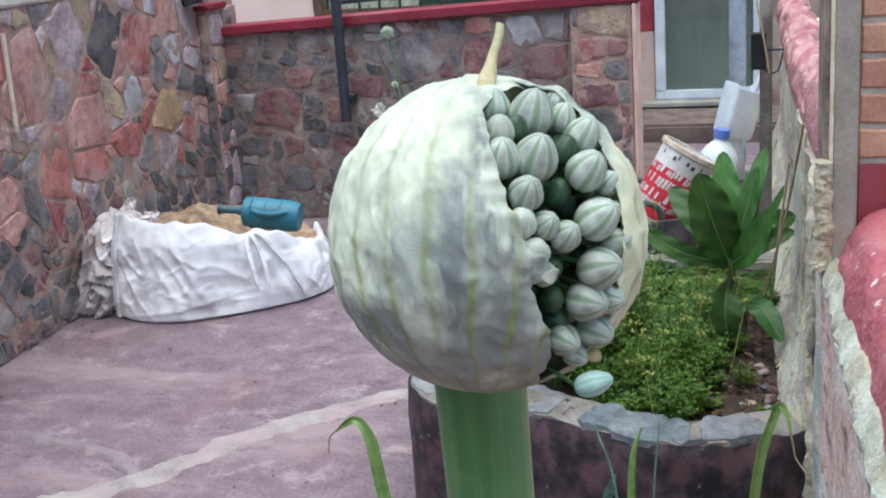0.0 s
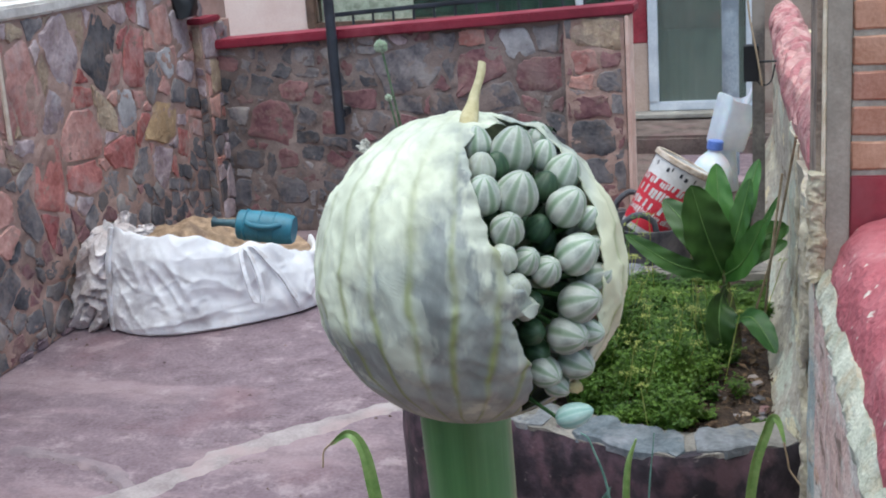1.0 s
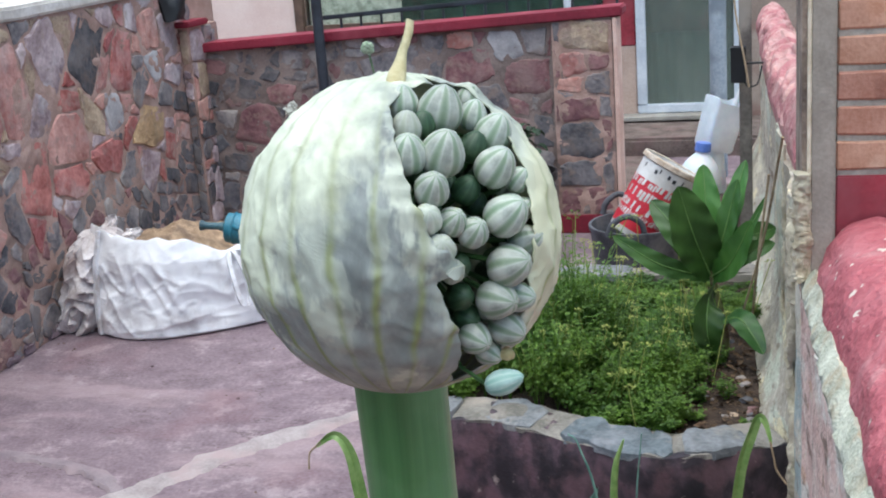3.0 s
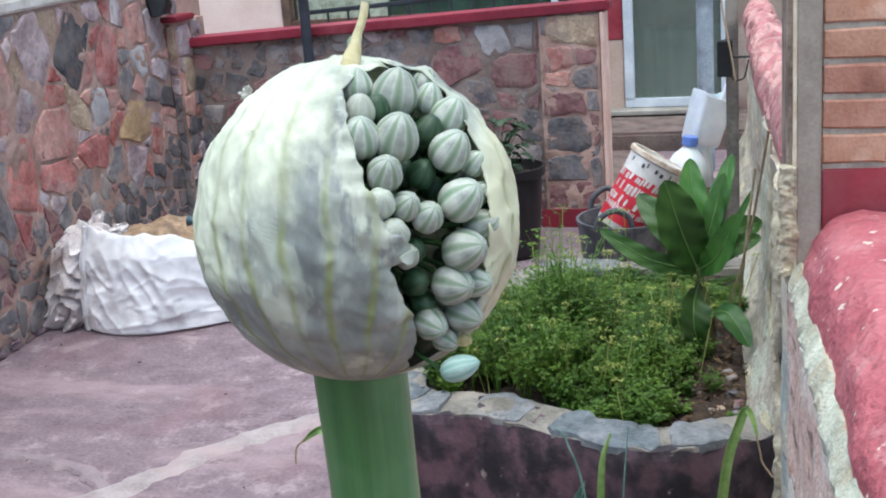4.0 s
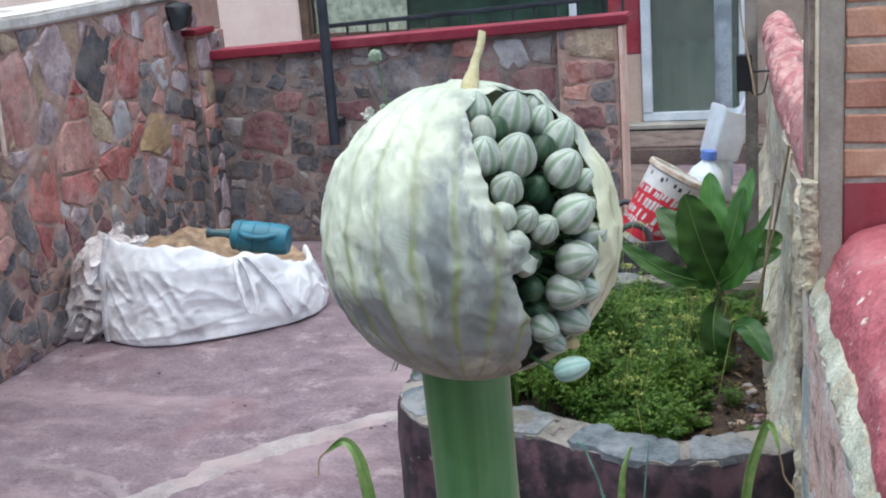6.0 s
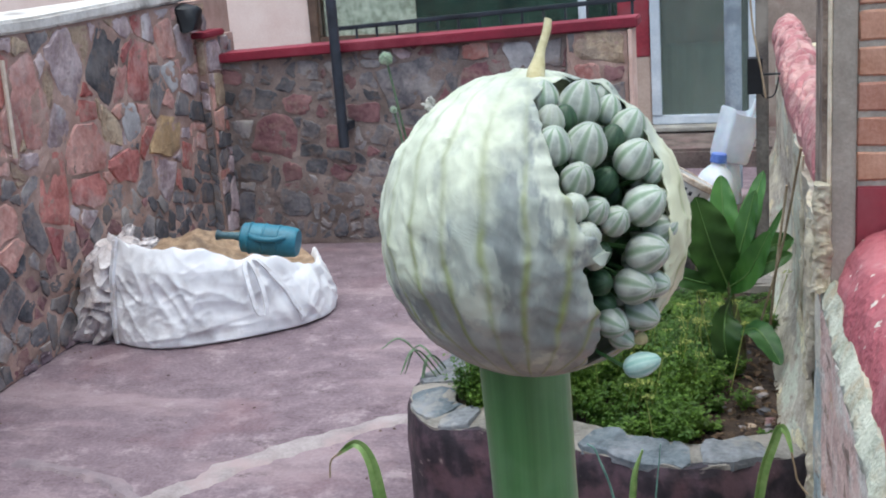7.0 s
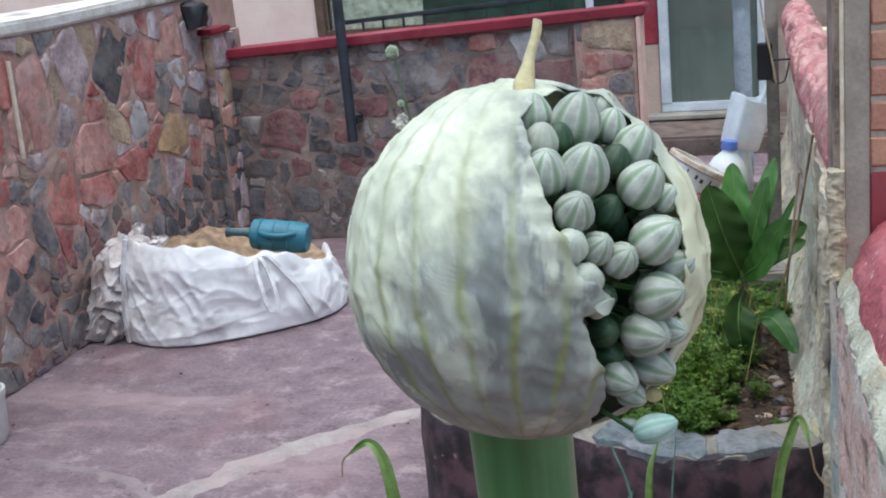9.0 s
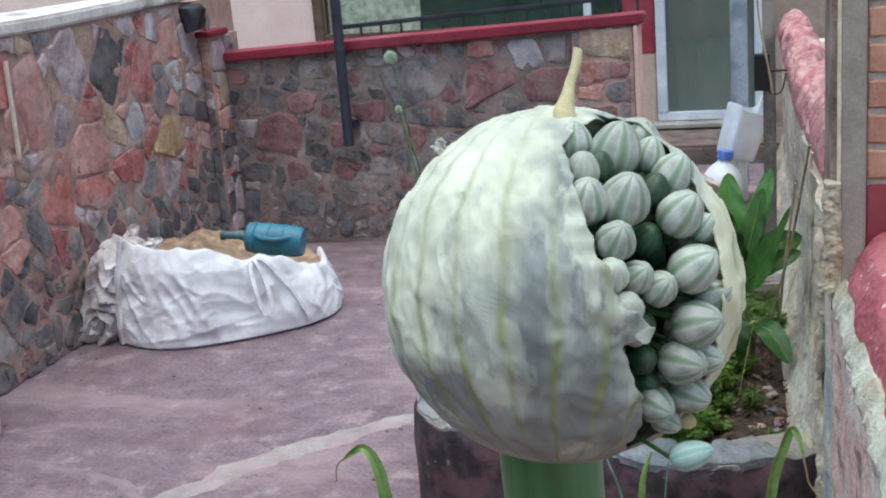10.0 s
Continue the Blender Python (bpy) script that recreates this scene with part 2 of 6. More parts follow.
def wobble(bm, amount, scale, seed=0.0, stretch=(1, 1, 1)):
    for v in bm.verts:
        q = Vector((v.co.x * stretch[0], v.co.y * stretch[1], v.co.z * stretch[2])) * scale + Vector((seed, seed * 1.7, seed * 0.3))
        v.co += noise.noise_vector(q) * amount
    return bm


# ---------------------------------------------------------------- stones of the walls
def clipped(poly, nx, ny, k):
    """The part of a polygon where nx * x + ny * y is k at most."""
    res = []
    for a, b in zip(poly, poly[1:] + poly[:1]):
        da, db = nx * a[0] + ny * a[1] - k, nx * b[0] + ny * b[1] - k
        if da <= 0:
            res.append(a)
        if (da < 0) != (db < 0):
            t = da / (da - db)
            res.append((a[0] + (b[0] - a[0]) * t, a[1] + (b[1] - a[1]) * t))
    return res


def rough_block(u, v, hw, hh, tilt, rng):
    """A four-sided stone with unequal corners, some of them struck off."""
    c, s = math.cos(tilt), math.sin(tilt)
    quad = [(sx * hw * rng.uniform(0.84, 1.16), sy * hh * rng.uniform(0.84, 1.16)) for sx, sy in ((-1, -1), (1, -1), (1, 1), (-1, 1))]
    poly = []
    for i, (x, y) in enumerate(quad):
        if rng.random() < 0.4:
            f = rng.uniform(0.12, 0.34)
            for q in (quad[i - 1], quad[(i + 1) % 4]):
                poly.append((x + (q[0] - x) * f, y + (q[1] - y) * f))
        else:
            poly.append((x, y))
    return [(u + x * c - y * s, v + x * s + y * c) for x, y in poly]


def fitted(poly, centre, size, laid):
    """Cuts a new stone back to the stones already laid beside it."""
    for other, oc, osize in laid:
        if math.hypot(oc[0] - centre[0], oc[1] - centre[1]) > size + osize:
            continue
        best = None
        for a, b in zip(other, other[1:] + other[:1]):
            nx, ny = b[1] - a[1], a[0] - b[0]
            long = math.hypot(nx, ny)
            if long < 1e-6:
                continue
            nx, ny = nx / long, ny / long
            d = nx * (centre[0] - a[0]) + ny * (centre[1] - a[1])
            if best is None or d > best[0]:
                best = (d, nx, ny, a)
        if best is None or best[0] < 0.012:
            return []
        d, nx, ny, a = best
        poly = clipped(poly, -nx, -ny, -(nx * a[0] + ny * a[1]))
        if len(poly) < 3:
            return []
    return poly


def stone_mesh(poly, gap, depth, place, rng):
    """One rough stone: its cell drawn in by the joint, corners chipped, edges uneven, the face proud and nearly flat. place(u, v, d) gives the world."""
    cx, cy = sum(p[0] for p in poly) / len(poly), sum(p[1] for p in poly) / len(poly)
    pts = []
    for (ax, ay), (bx, by) in zip(poly, poly[1:] + poly[:1]):
        long = math.hypot(bx - ax, by - ay)
        if long < 0.012:
            continue
        chip = rng.uniform(0.04, 0.16)
        for t in (chip, 0.38, 0.66, 1 - chip):
            x, y = ax + (bx - ax) * t, ay + (by - ay) * t
            d = math.hypot(x - cx, y - cy)
            k = max(0.2, 1 - gap * rng.uniform(0.5, 1.5) / max(d, 0.01))
            j = min(0.006, 0.05 * long)
            pts.append((cx + (x - cx) * k + rng.uniform(-j, j), cy + (y - cy) * k + rng.uniform(-j, j)))
    if len(pts) < 6:
        return None
    tilt = rng.uniform(-0.3, 0.3), rng.uniform(-0.3, 0.3)
    rings = []
    for f, d in ((1.0, -0.02), (0.985, depth * 0.5), (0.94, depth * 0.9), (0.6, depth * 1.02)):
        rings.append([place(cx + (x - cx) * f, cy + (y - cy) * f, d if d < 0 else d * (1 + tilt[0] * (x - cx) / 0.1 + tilt[1] * (y - cy) / 0.1) + rng.uniform(-1, 1) * 0.0025) for x, y in pts])
    bm = loft(rings, True, False)
    bm.faces.new([v for v in bm.verts][-len(pts):])
    return bm


def area(poly):
    return abs(sum(a[0] * b[1] - b[0] * a[1] for a, b in zip(poly, poly[1:] + poly[:1]))) / 2


def stone_wall(parent, known, u0, u1, v0, v1, size, pick, place, gap, depth, seed):
    """Fills a wall's face with stones: the known ones (u, v, half width, half height, tilt, kind) and others between them."""
    rng = random.Random(seed)
    laid = []
    todo = list(known)
    for tries in range(6000):
        u, v = rng.uniform(u0, u1), rng.uniform(v0, v1)
        r = size(u, v) * rng.uniform(0.7, 1.3) * (1 - 0.6 * tries / 6000)
        e = rng.uniform(0.75, 1.45)
        todo.append((u, v, r * e, r / e, rng.uniform(-0.7, 0.7), pick(u, v, rng)))
    for n, (u, v, hw, hh, tilt, kind) in enumerate(todo):
        grow = 1.16 if n < len(known) else 1.0
        if n < len(known) and abs(tilt) < 0.2:
            tilt += rng.uniform(-0.3, 0.3)
        poly = rough_block(u, v, hw * grow, hh * grow, tilt, rng)
        for nx, ny, k in ((-1, 0, -u0), (1, 0, u1), (0, -1, -v0), (0, 1, v1)):
            poly = clipped(poly, nx, ny, k) if len(poly) > 2 else []
        poly = fitted(poly, (u, v), math.hypot(hw, hh) * 1.2, laid) if len(poly) > 2 else []
        if len(poly) < 3 or area(poly) < (0.0006 if n < len(known) else 1.5 * r_least ** 2):
            continue
        laid.append((poly, (u, v), math.hypot(hw, hh) * 1.2))
        bm = stone_mesh(poly, gap, depth * rng.uniform(0.6, 1.4), place, rng)
        if bm:
            part("stone", bm, STONE[kind], parent)


r_least = 0.033


def mortar_face(u0, u1, v0, v1, place, seed):
    """Bedding mortar, wiped unevenly up to and over the stones' edges."""
    nu, nv = int((u1 - u0) / 0.011), int((v1 - v0) / 0.011)
    rows = []
    for i in range(nu + 1):
        row = []
        for j in range(nv + 1):
            u, v = u0 + (u1 - u0) * i / nu, v0 + (v1 - v0) * j / nv
            q = Vector((u, v, seed))
            row.append(place(u, v, 0.004 + 0.009 * noise.noise(q * 8) + 0.005 * noise.noise(q * 24) + 0.003 * noise.noise(q * 60)))
        rows.append(row)
    return loft(rows, False, False)

# ---------------------------------------------------------------- ground and walls
ground = tagged(new("ground", finish(box(-150, 150, -150, 150, -0.4, -0.03), "ground", CEMENT)), "grey earth and cement ground round the courtyard", "ground", kind="structure")

floor = thing("floor", "worn red-painted concrete courtyard floor with pale joints", "floor", (-1.5, 3.5, 0), kind="structure")
bm = bmesh.new()
bmesh.ops.create_grid(bm, x_segments=90, y_segments=90, size=1)
for v in bm.verts:
    v.co = Vector((-1.0 + v.co.x * 2.3, 2.7 + v.co.y * 3.75, 0))
    v.co.z = 0.008 * noise.noise(v.co * 1.3) + 0.003 * noise.noise(v.co * 6)
part("paving", bm, FLOOR_RED, floor)


def joint(ctrl, width, seed):
    """A raised, uneven strip of pale mortar on the floor."""
    rng = random.Random(seed)
    pts = curve_points(ctrl, 40)
    rings = []
    for i, p in enumerate(pts):
        d = (pts[min(i + 1, len(pts) - 1)] - pts[max(i - 1, 0)]).normalized()
        s = Vector((-d.y, d.x, 0))
        a, b = [width * (0.95 + 0.7 * noise.noise(p * 7 + Vector((0, 0, seed + k))) + 0.5 * noise.noise(p * 22 + Vector((0, 0, seed + k)))) for k in (0, 9)]
        top = Vector((0, 0, 0.010 + 0.004 * noise.noise(p * 5)))
        rings.append([p + s * a, p + s * a * 0.6 + top, p - s * b * 0.6 + top, p - s * b])
    return loft(rings, False, False)


JOINT = surface("pale_floor_mortar", "857a7a", "a69c9b", 8, 90, 0.95, 0.5, 0.004, "a08c8c")
part("mortar_joint", joint([(-2.35, 2.75, 0), (-1.93, 3.12, 0), (-1.75, 3.42, 0), (-1.45, 3.72, 0), (-1.15, 3.95, 0), (-0.85, 4.05, 0)], 0.055, 1), JOINT, floor)

part("mortar_joint", joint([(-2.55, 3.37, 0), (-2.2, 3.29, 0), (-2.05, 3.2, 0), (-1.95, 3.12, 0)], 0.03, 5), surface("worn_floor_mortar", "76696f", "8c7f82", 8, 90, 0.95, 0.5, 0.004, "8f7d80"), floor)

# the wall on the left hand, of large pink, lilac and grey stones
wall_west = thing("wall_west", "rubble stone wall of pink, lilac, ochre and grey stones", "wall", (-3.2, 5, 0), kind="structure")
part("masonry", box(-3.4, -3.05, -1.25, 6.6, -0.1, 1.40), MORTAR, wall_west)
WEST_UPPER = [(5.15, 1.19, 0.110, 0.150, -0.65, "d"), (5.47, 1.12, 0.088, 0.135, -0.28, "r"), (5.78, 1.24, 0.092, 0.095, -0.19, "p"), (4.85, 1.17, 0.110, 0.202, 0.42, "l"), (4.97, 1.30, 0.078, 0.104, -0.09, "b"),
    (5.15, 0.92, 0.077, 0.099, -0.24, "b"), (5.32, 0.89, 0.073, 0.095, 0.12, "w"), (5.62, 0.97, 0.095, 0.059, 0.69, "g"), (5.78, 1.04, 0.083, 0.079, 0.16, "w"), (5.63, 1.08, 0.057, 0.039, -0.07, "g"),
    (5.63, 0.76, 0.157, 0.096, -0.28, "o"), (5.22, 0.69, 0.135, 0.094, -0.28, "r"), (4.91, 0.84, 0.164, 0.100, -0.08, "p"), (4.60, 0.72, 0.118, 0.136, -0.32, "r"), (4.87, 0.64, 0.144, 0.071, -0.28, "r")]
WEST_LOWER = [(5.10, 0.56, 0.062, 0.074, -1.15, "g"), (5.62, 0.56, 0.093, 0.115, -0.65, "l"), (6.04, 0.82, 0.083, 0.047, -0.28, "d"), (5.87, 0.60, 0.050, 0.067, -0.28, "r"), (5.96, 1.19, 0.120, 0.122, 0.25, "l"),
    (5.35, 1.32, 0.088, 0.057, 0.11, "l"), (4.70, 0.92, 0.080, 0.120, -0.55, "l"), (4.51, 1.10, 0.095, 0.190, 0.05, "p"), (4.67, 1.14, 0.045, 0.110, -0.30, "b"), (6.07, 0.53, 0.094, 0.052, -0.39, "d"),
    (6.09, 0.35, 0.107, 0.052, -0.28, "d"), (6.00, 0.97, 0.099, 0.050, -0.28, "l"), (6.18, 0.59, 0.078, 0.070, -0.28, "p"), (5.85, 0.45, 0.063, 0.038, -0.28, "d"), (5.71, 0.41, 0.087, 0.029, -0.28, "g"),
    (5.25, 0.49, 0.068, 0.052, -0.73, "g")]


def on_west(u, v, d):
    return Vector((-3.05 + d, u, v))


part("mortar", mortar_face(2.2, 6.28, 0.0, 1.4, on_west, 1.0), MORTAR, wall_west)
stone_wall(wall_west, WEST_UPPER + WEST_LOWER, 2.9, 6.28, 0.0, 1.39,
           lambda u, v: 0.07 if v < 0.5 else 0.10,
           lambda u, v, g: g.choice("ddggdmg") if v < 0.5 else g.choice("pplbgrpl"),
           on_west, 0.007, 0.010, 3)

for y, z, w in ((4.20, 0.035, 0.05), (4.33, 0.05, 0.045), (4.55, 0.06, 0.06), (4.66, 0.04, 0.04)):
    bm = box(-3.06, -3.028, y - w, y + w, 0.0, z, 0.01)
    bmesh.ops.subdivide_edges(bm, edges=bm.edges[:], cuts=3, use_grid_fill=True)
    part("paint_patch", wobble(bm, 0.014, 22, y), FLOOR_RED, wall_west, "worn red paint on the foot of the wall")
CAP_STONE = surface("whitewashed_wall_top", "cbc4bc", "ece7e1", 8, 60, 0.95, 0.7, 0.01, "8d837c")
bm = box(-3.42, -3.02, -1.25, 6.1, 1.402, 1.46, 0.012)
bmesh.ops.subdivide_edges(bm, edges=bm.edges[:], cuts=9, use_grid_fill=True)
part("wall_top", wobble(bm, 0.02, 6), CAP_STONE, wall_west, "uneven whitewashed wall top")

# the low wall at the back, with its red cap
wall_north = thing("wall_north", "low rubble stone wall with a red-painted cap", "wall", (-1.9, 6.45, 0), kind="structure")
for x0, x1, y0, name in ((-3.05, -1.03, 6.3, "masonry"), (-1.03, -0.72, 6.27, "buttress")):
    bm = box(x0, x1, y0, 6.45, -0.1, 1.05)
    for v in bm.verts:
        if v.co.z > 1:
            v.co.z += 0.036 * (v.co.x + 3.0)
    part(name, bm, MORTAR_DARK, wall_north)
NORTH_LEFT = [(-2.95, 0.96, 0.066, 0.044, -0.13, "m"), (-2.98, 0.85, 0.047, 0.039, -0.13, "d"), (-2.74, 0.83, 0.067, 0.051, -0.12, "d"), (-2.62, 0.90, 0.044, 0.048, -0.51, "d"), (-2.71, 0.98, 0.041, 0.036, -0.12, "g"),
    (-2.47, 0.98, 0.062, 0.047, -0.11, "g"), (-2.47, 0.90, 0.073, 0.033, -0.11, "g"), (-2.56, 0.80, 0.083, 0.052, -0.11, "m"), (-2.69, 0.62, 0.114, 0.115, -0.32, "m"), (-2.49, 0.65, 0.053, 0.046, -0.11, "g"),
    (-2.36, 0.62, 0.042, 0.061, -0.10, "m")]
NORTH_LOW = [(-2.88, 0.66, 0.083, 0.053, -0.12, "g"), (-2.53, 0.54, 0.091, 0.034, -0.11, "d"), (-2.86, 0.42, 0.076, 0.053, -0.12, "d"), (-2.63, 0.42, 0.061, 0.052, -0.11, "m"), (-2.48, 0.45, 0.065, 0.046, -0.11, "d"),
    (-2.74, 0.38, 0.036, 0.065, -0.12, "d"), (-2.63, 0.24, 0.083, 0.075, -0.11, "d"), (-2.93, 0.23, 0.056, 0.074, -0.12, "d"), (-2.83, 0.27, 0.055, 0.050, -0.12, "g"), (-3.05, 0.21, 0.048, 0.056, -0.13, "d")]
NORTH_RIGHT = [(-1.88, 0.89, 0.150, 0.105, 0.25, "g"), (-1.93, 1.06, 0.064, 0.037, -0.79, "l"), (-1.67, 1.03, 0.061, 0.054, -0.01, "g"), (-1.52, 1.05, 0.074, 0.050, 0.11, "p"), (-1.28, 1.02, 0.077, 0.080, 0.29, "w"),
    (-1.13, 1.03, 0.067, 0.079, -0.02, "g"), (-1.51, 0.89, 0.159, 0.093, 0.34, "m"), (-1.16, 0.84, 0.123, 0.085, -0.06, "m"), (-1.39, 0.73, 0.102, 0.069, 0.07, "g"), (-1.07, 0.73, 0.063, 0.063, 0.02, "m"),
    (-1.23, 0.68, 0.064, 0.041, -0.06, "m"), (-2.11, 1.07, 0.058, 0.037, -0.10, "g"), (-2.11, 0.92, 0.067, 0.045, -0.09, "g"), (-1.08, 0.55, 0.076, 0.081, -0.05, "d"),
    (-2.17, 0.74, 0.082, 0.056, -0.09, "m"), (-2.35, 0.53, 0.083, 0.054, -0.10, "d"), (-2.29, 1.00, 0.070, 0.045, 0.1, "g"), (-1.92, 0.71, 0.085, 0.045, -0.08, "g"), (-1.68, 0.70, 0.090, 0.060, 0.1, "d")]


def on_north(u, v, d):
    return Vector((u, 6.3 - d, v))


def on_buttress(u, v, d):
    return Vector((u, 6.27 - d, v))


part("mortar", mortar_face(-3.05, -1.03, 0.0, 1.05, on_north, 2.0), MORTAR_DARK, wall_north)
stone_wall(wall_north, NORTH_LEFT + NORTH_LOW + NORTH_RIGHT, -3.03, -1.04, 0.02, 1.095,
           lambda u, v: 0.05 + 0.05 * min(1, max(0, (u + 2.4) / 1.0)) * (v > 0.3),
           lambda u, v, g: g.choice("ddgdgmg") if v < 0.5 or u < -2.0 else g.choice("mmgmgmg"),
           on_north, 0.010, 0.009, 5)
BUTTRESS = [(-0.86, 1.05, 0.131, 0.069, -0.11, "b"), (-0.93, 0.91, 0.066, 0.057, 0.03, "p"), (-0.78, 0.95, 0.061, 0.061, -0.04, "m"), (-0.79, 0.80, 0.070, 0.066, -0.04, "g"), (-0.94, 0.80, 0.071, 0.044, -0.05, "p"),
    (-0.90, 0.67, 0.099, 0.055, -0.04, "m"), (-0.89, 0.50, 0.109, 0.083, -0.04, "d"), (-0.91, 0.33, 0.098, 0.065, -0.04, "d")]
part("mortar", mortar_face(-1.03, -0.72, 0.0, 1.115, on_buttress, 3.0), MORTAR, wall_north)
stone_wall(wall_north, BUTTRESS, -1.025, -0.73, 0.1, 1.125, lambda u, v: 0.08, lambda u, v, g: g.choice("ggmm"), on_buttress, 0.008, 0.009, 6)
bm = box(-3.04, -0.665, 6.245, 6.47, 1.048, 1.098, 0.008)
for v in bm.verts:
    v.co.z += 0.036 * (v.co.x + 3.0)
part("cap", bm, RED_CAP, wall_north, "red-painted wall cap")
PINK_EDGE = surface("pink_plaster_edge", "d0ab9c", "e6c9bb", 8, 80, 0.9, 0.3, 0.003)
part("edge_strip", box(-0.714, -0.694, 6.240, 6.45, 0.0, 1.125, 0.004), PINK_EDGE, wall_north, "pink plaster edge strip")
part("red_base", box(-1.06, -0.70, 6.25, 6.262, 0.0, 0.1, 0.004), RED_CAP, wall_north)

# the step of red cap where the two walls meet
tagged(new("wall_trim", finish(wobble(box(-3.10, -2.96, 6.08, 6.34, 1.2, 1.232, 0.008), 0.006, 9), "wall_trim", RED_CAP)), "short red-painted cap on the wall corner", "trim", kind="structure")
corner_pier = thing("corner_pier", "stone corner pier between the two walls", "wall", (-3.0, 6.3, 0), kind="structure")
part("masonry", box(-3.12, -2.99, 6.12, 6.5, 0.0, 1.2), MORTAR, corner_pier)
stone_wall(corner_pier, [(6.2, 1.1, 0.08, 0.07, 0, "l"), (6.25, 0.9, 0.07, 0.08, 0, "b")], 6.13, 6.45, 0.1, 1.19, lambda u, v: 0.07, lambda u, v, g: g.choice("lgdp"),
           lambda u, v, d: Vector((-2.99 + d, u, v)), 0.004, 0.012, 8)
stone_wall(corner_pier, [(-3.015, 1.1, 0.05, 0.08, 0, "b")], -3.04, -2.995, 0.1, 1.19, lambda u, v: 0.06, lambda u, v, g: g.choice("lgd"),
           lambda u, v, d: Vector((u, 6.12 - d, v)), 0.004, 0.012, 9)

# ---------------------------------------------------------------- house behind
HOUSE_PINK = surface("pink_house_render", "e0c4bb", "efd9d0", 3, 70, 0.9, 0.25, 0.003)
HOUSE_BEIGE = surface("beige_plinth_render", "b59b8c", "cdb7a8", 3, 70, 0.9, 0.25, 0.003)
RED_WALL = surface("red_wall_paint", "7f2230", "a03744", 6, 60, 0.7, 0.4, 0.004, "8d4a50")
house = thing("house", "pink-rendered house with a sliding glass door", "house", (-2, 9.0, 0))
part("wall", box(-9, -3.43, 8.9, 9.15, 0, 3.0), HOUSE_PINK, house)
part("plinth", box(-3.43, -1.08, 8.9, 9.15, 0, 0.9), HOUSE_BEIGE, house)
part("lintel_wall", box(-3.43, -1.08, 8.9, 9.15, 2.1, 3.0), HOUSE_PINK, house)
part("red_column", wobble(box(-1.08, -0.85, 8.87, 9.15, 0.68, 3.0, 0.01), 0.01, 7), RED_WALL, house, "red-painted column beside the door")
part("column_base", box(-1.08, -0.85, 8.875, 9.15, 0.0, 0.69, 0.01), HOUSE_BEIGE, house)
part("door_lintel", box(-0.9, 3.0, 8.9, 9.15, 2.25, 3.0), HOUSE_PINK, house)
part("side_wall", box(-0.1, 3.0, 8.9, 9.15, 0.0, 2.25), surface("old_grey_brown_render", "8f7f74", "b09f92", 6, 70, 0.95, 0.6, 0.006, "8d6e66"), house)
part("roof", box(-9.2, 3.2, 8.9, 13, 3.0, 3.15, 0.02), CEMENT, house)
part("back_wall", box(-9, 3, 12.8, 13, 0, 3.0), HOUSE_BEIGE, house)
GLASS = Nodes("window_glass", 0.06)
GLASS.b.inputs["Base Color"].default_value = rgb("98a39c")
GLASS.b.inputs["Transmission Weight"].default_value = 0.75
GLASS.b.inputs["IOR"].default_value = 1.45
GLASS = GLASS.mat
CLEAR_GLASS = Nodes("clear_window_glass", 0.03)
CLEAR_GLASS.b.inputs["Base Color"].default_value = rgb("e3ebe6")
CLEAR_GLASS.b.inputs["Transmission Weight"].default_value = 1.0
CLEAR_GLASS.b.inputs["IOR"].default_value = 1.45
CLEAR_GLASS = CLEAR_GLASS.mat
CURTAIN = surface("grey_green_curtain", "9aa199", "c6cac2", 6, 40, 0.95, 0.3, 0.01)
door = thing("door_1", "white aluminium sliding door with dark glass", "door", (-0.55, 8.9, 0.18), kind="structure")
part("frame", box(-0.85, -0.78, 8.84, 8.92, 0.255, 2.25, 0.006), WHITE_ALU, door)
part("frame", box(-0.17, -0.10, 8.84, 8.92, 0.255, 2.25, 0.006), WHITE_ALU, door)
part("frame", box(-0.85, -0.10, 8.845, 8.915, 0.19, 0.255, 0.006), WHITE_ALU, door)
part("frame", box(-0.85, -0.10, 8.845, 8.915, 2.18, 2.25, 0.006), WHITE_ALU, door)
pane = part("pane", box(-0.78, -0.17, 8.872, 8.88, 0.255, 2.18), GLASS, door)
pane.visible_shadow = False
part("curtain", loft([[(x, 8.99 + 0.018 * math.sin(x * 55 + 2 * math.sin(x * 9)), z) for z in (0.2, 1.2, 2.2)] for x in np.linspace(-0.83, -0.12, 90)], False, False), CURTAIN, door)
# brown sheet added behind the pane for the reflection in the upper glass
part("reflection_sheet", loft([[(x, 8.96 + 0.012 * math.sin(x * 48 + 3 * math.sin(x * 7)), z) for z in (0.76, 1.4, 2.2)] for x in np.linspace(-0.83, -0.12, 90)], False, False), surface("brown_reflection_tint", "6d5f59", "988a82", 7, 30, 0.95, 0.4, 0.01, "7d5a54"), door, "brownish sheet for the reflection in the upper glass")
part("sill", box(-0.98, -0.05, 8.70, 8.9, 0.158, 0.188, 0.006), CEMENT, door)
window = thing("window_1", "house window with brown frame and pale curtain", "window", (-2.6, 8.9, 0.9), kind="structure")
BROWN = surface("brown_window_frame", "4d3a30", "6f5748", 12, 80, 0.6, 0.2, 0.002)
part("window_frame", box(-3.43, -3.36, 8.86, 8.93, 0.9, 2.1, 0.005), BROWN, window)
part("window_frame", box(-3.36, -1.08, 8.87, 8.93, 0.9, 0.94, 0.005), BROWN, window)
pane = part("pane", box(-3.36, -1.08, 8.95, 8.956, 0.94, 2.1), CLEAR_GLASS, window)
pane.visible_shadow = False
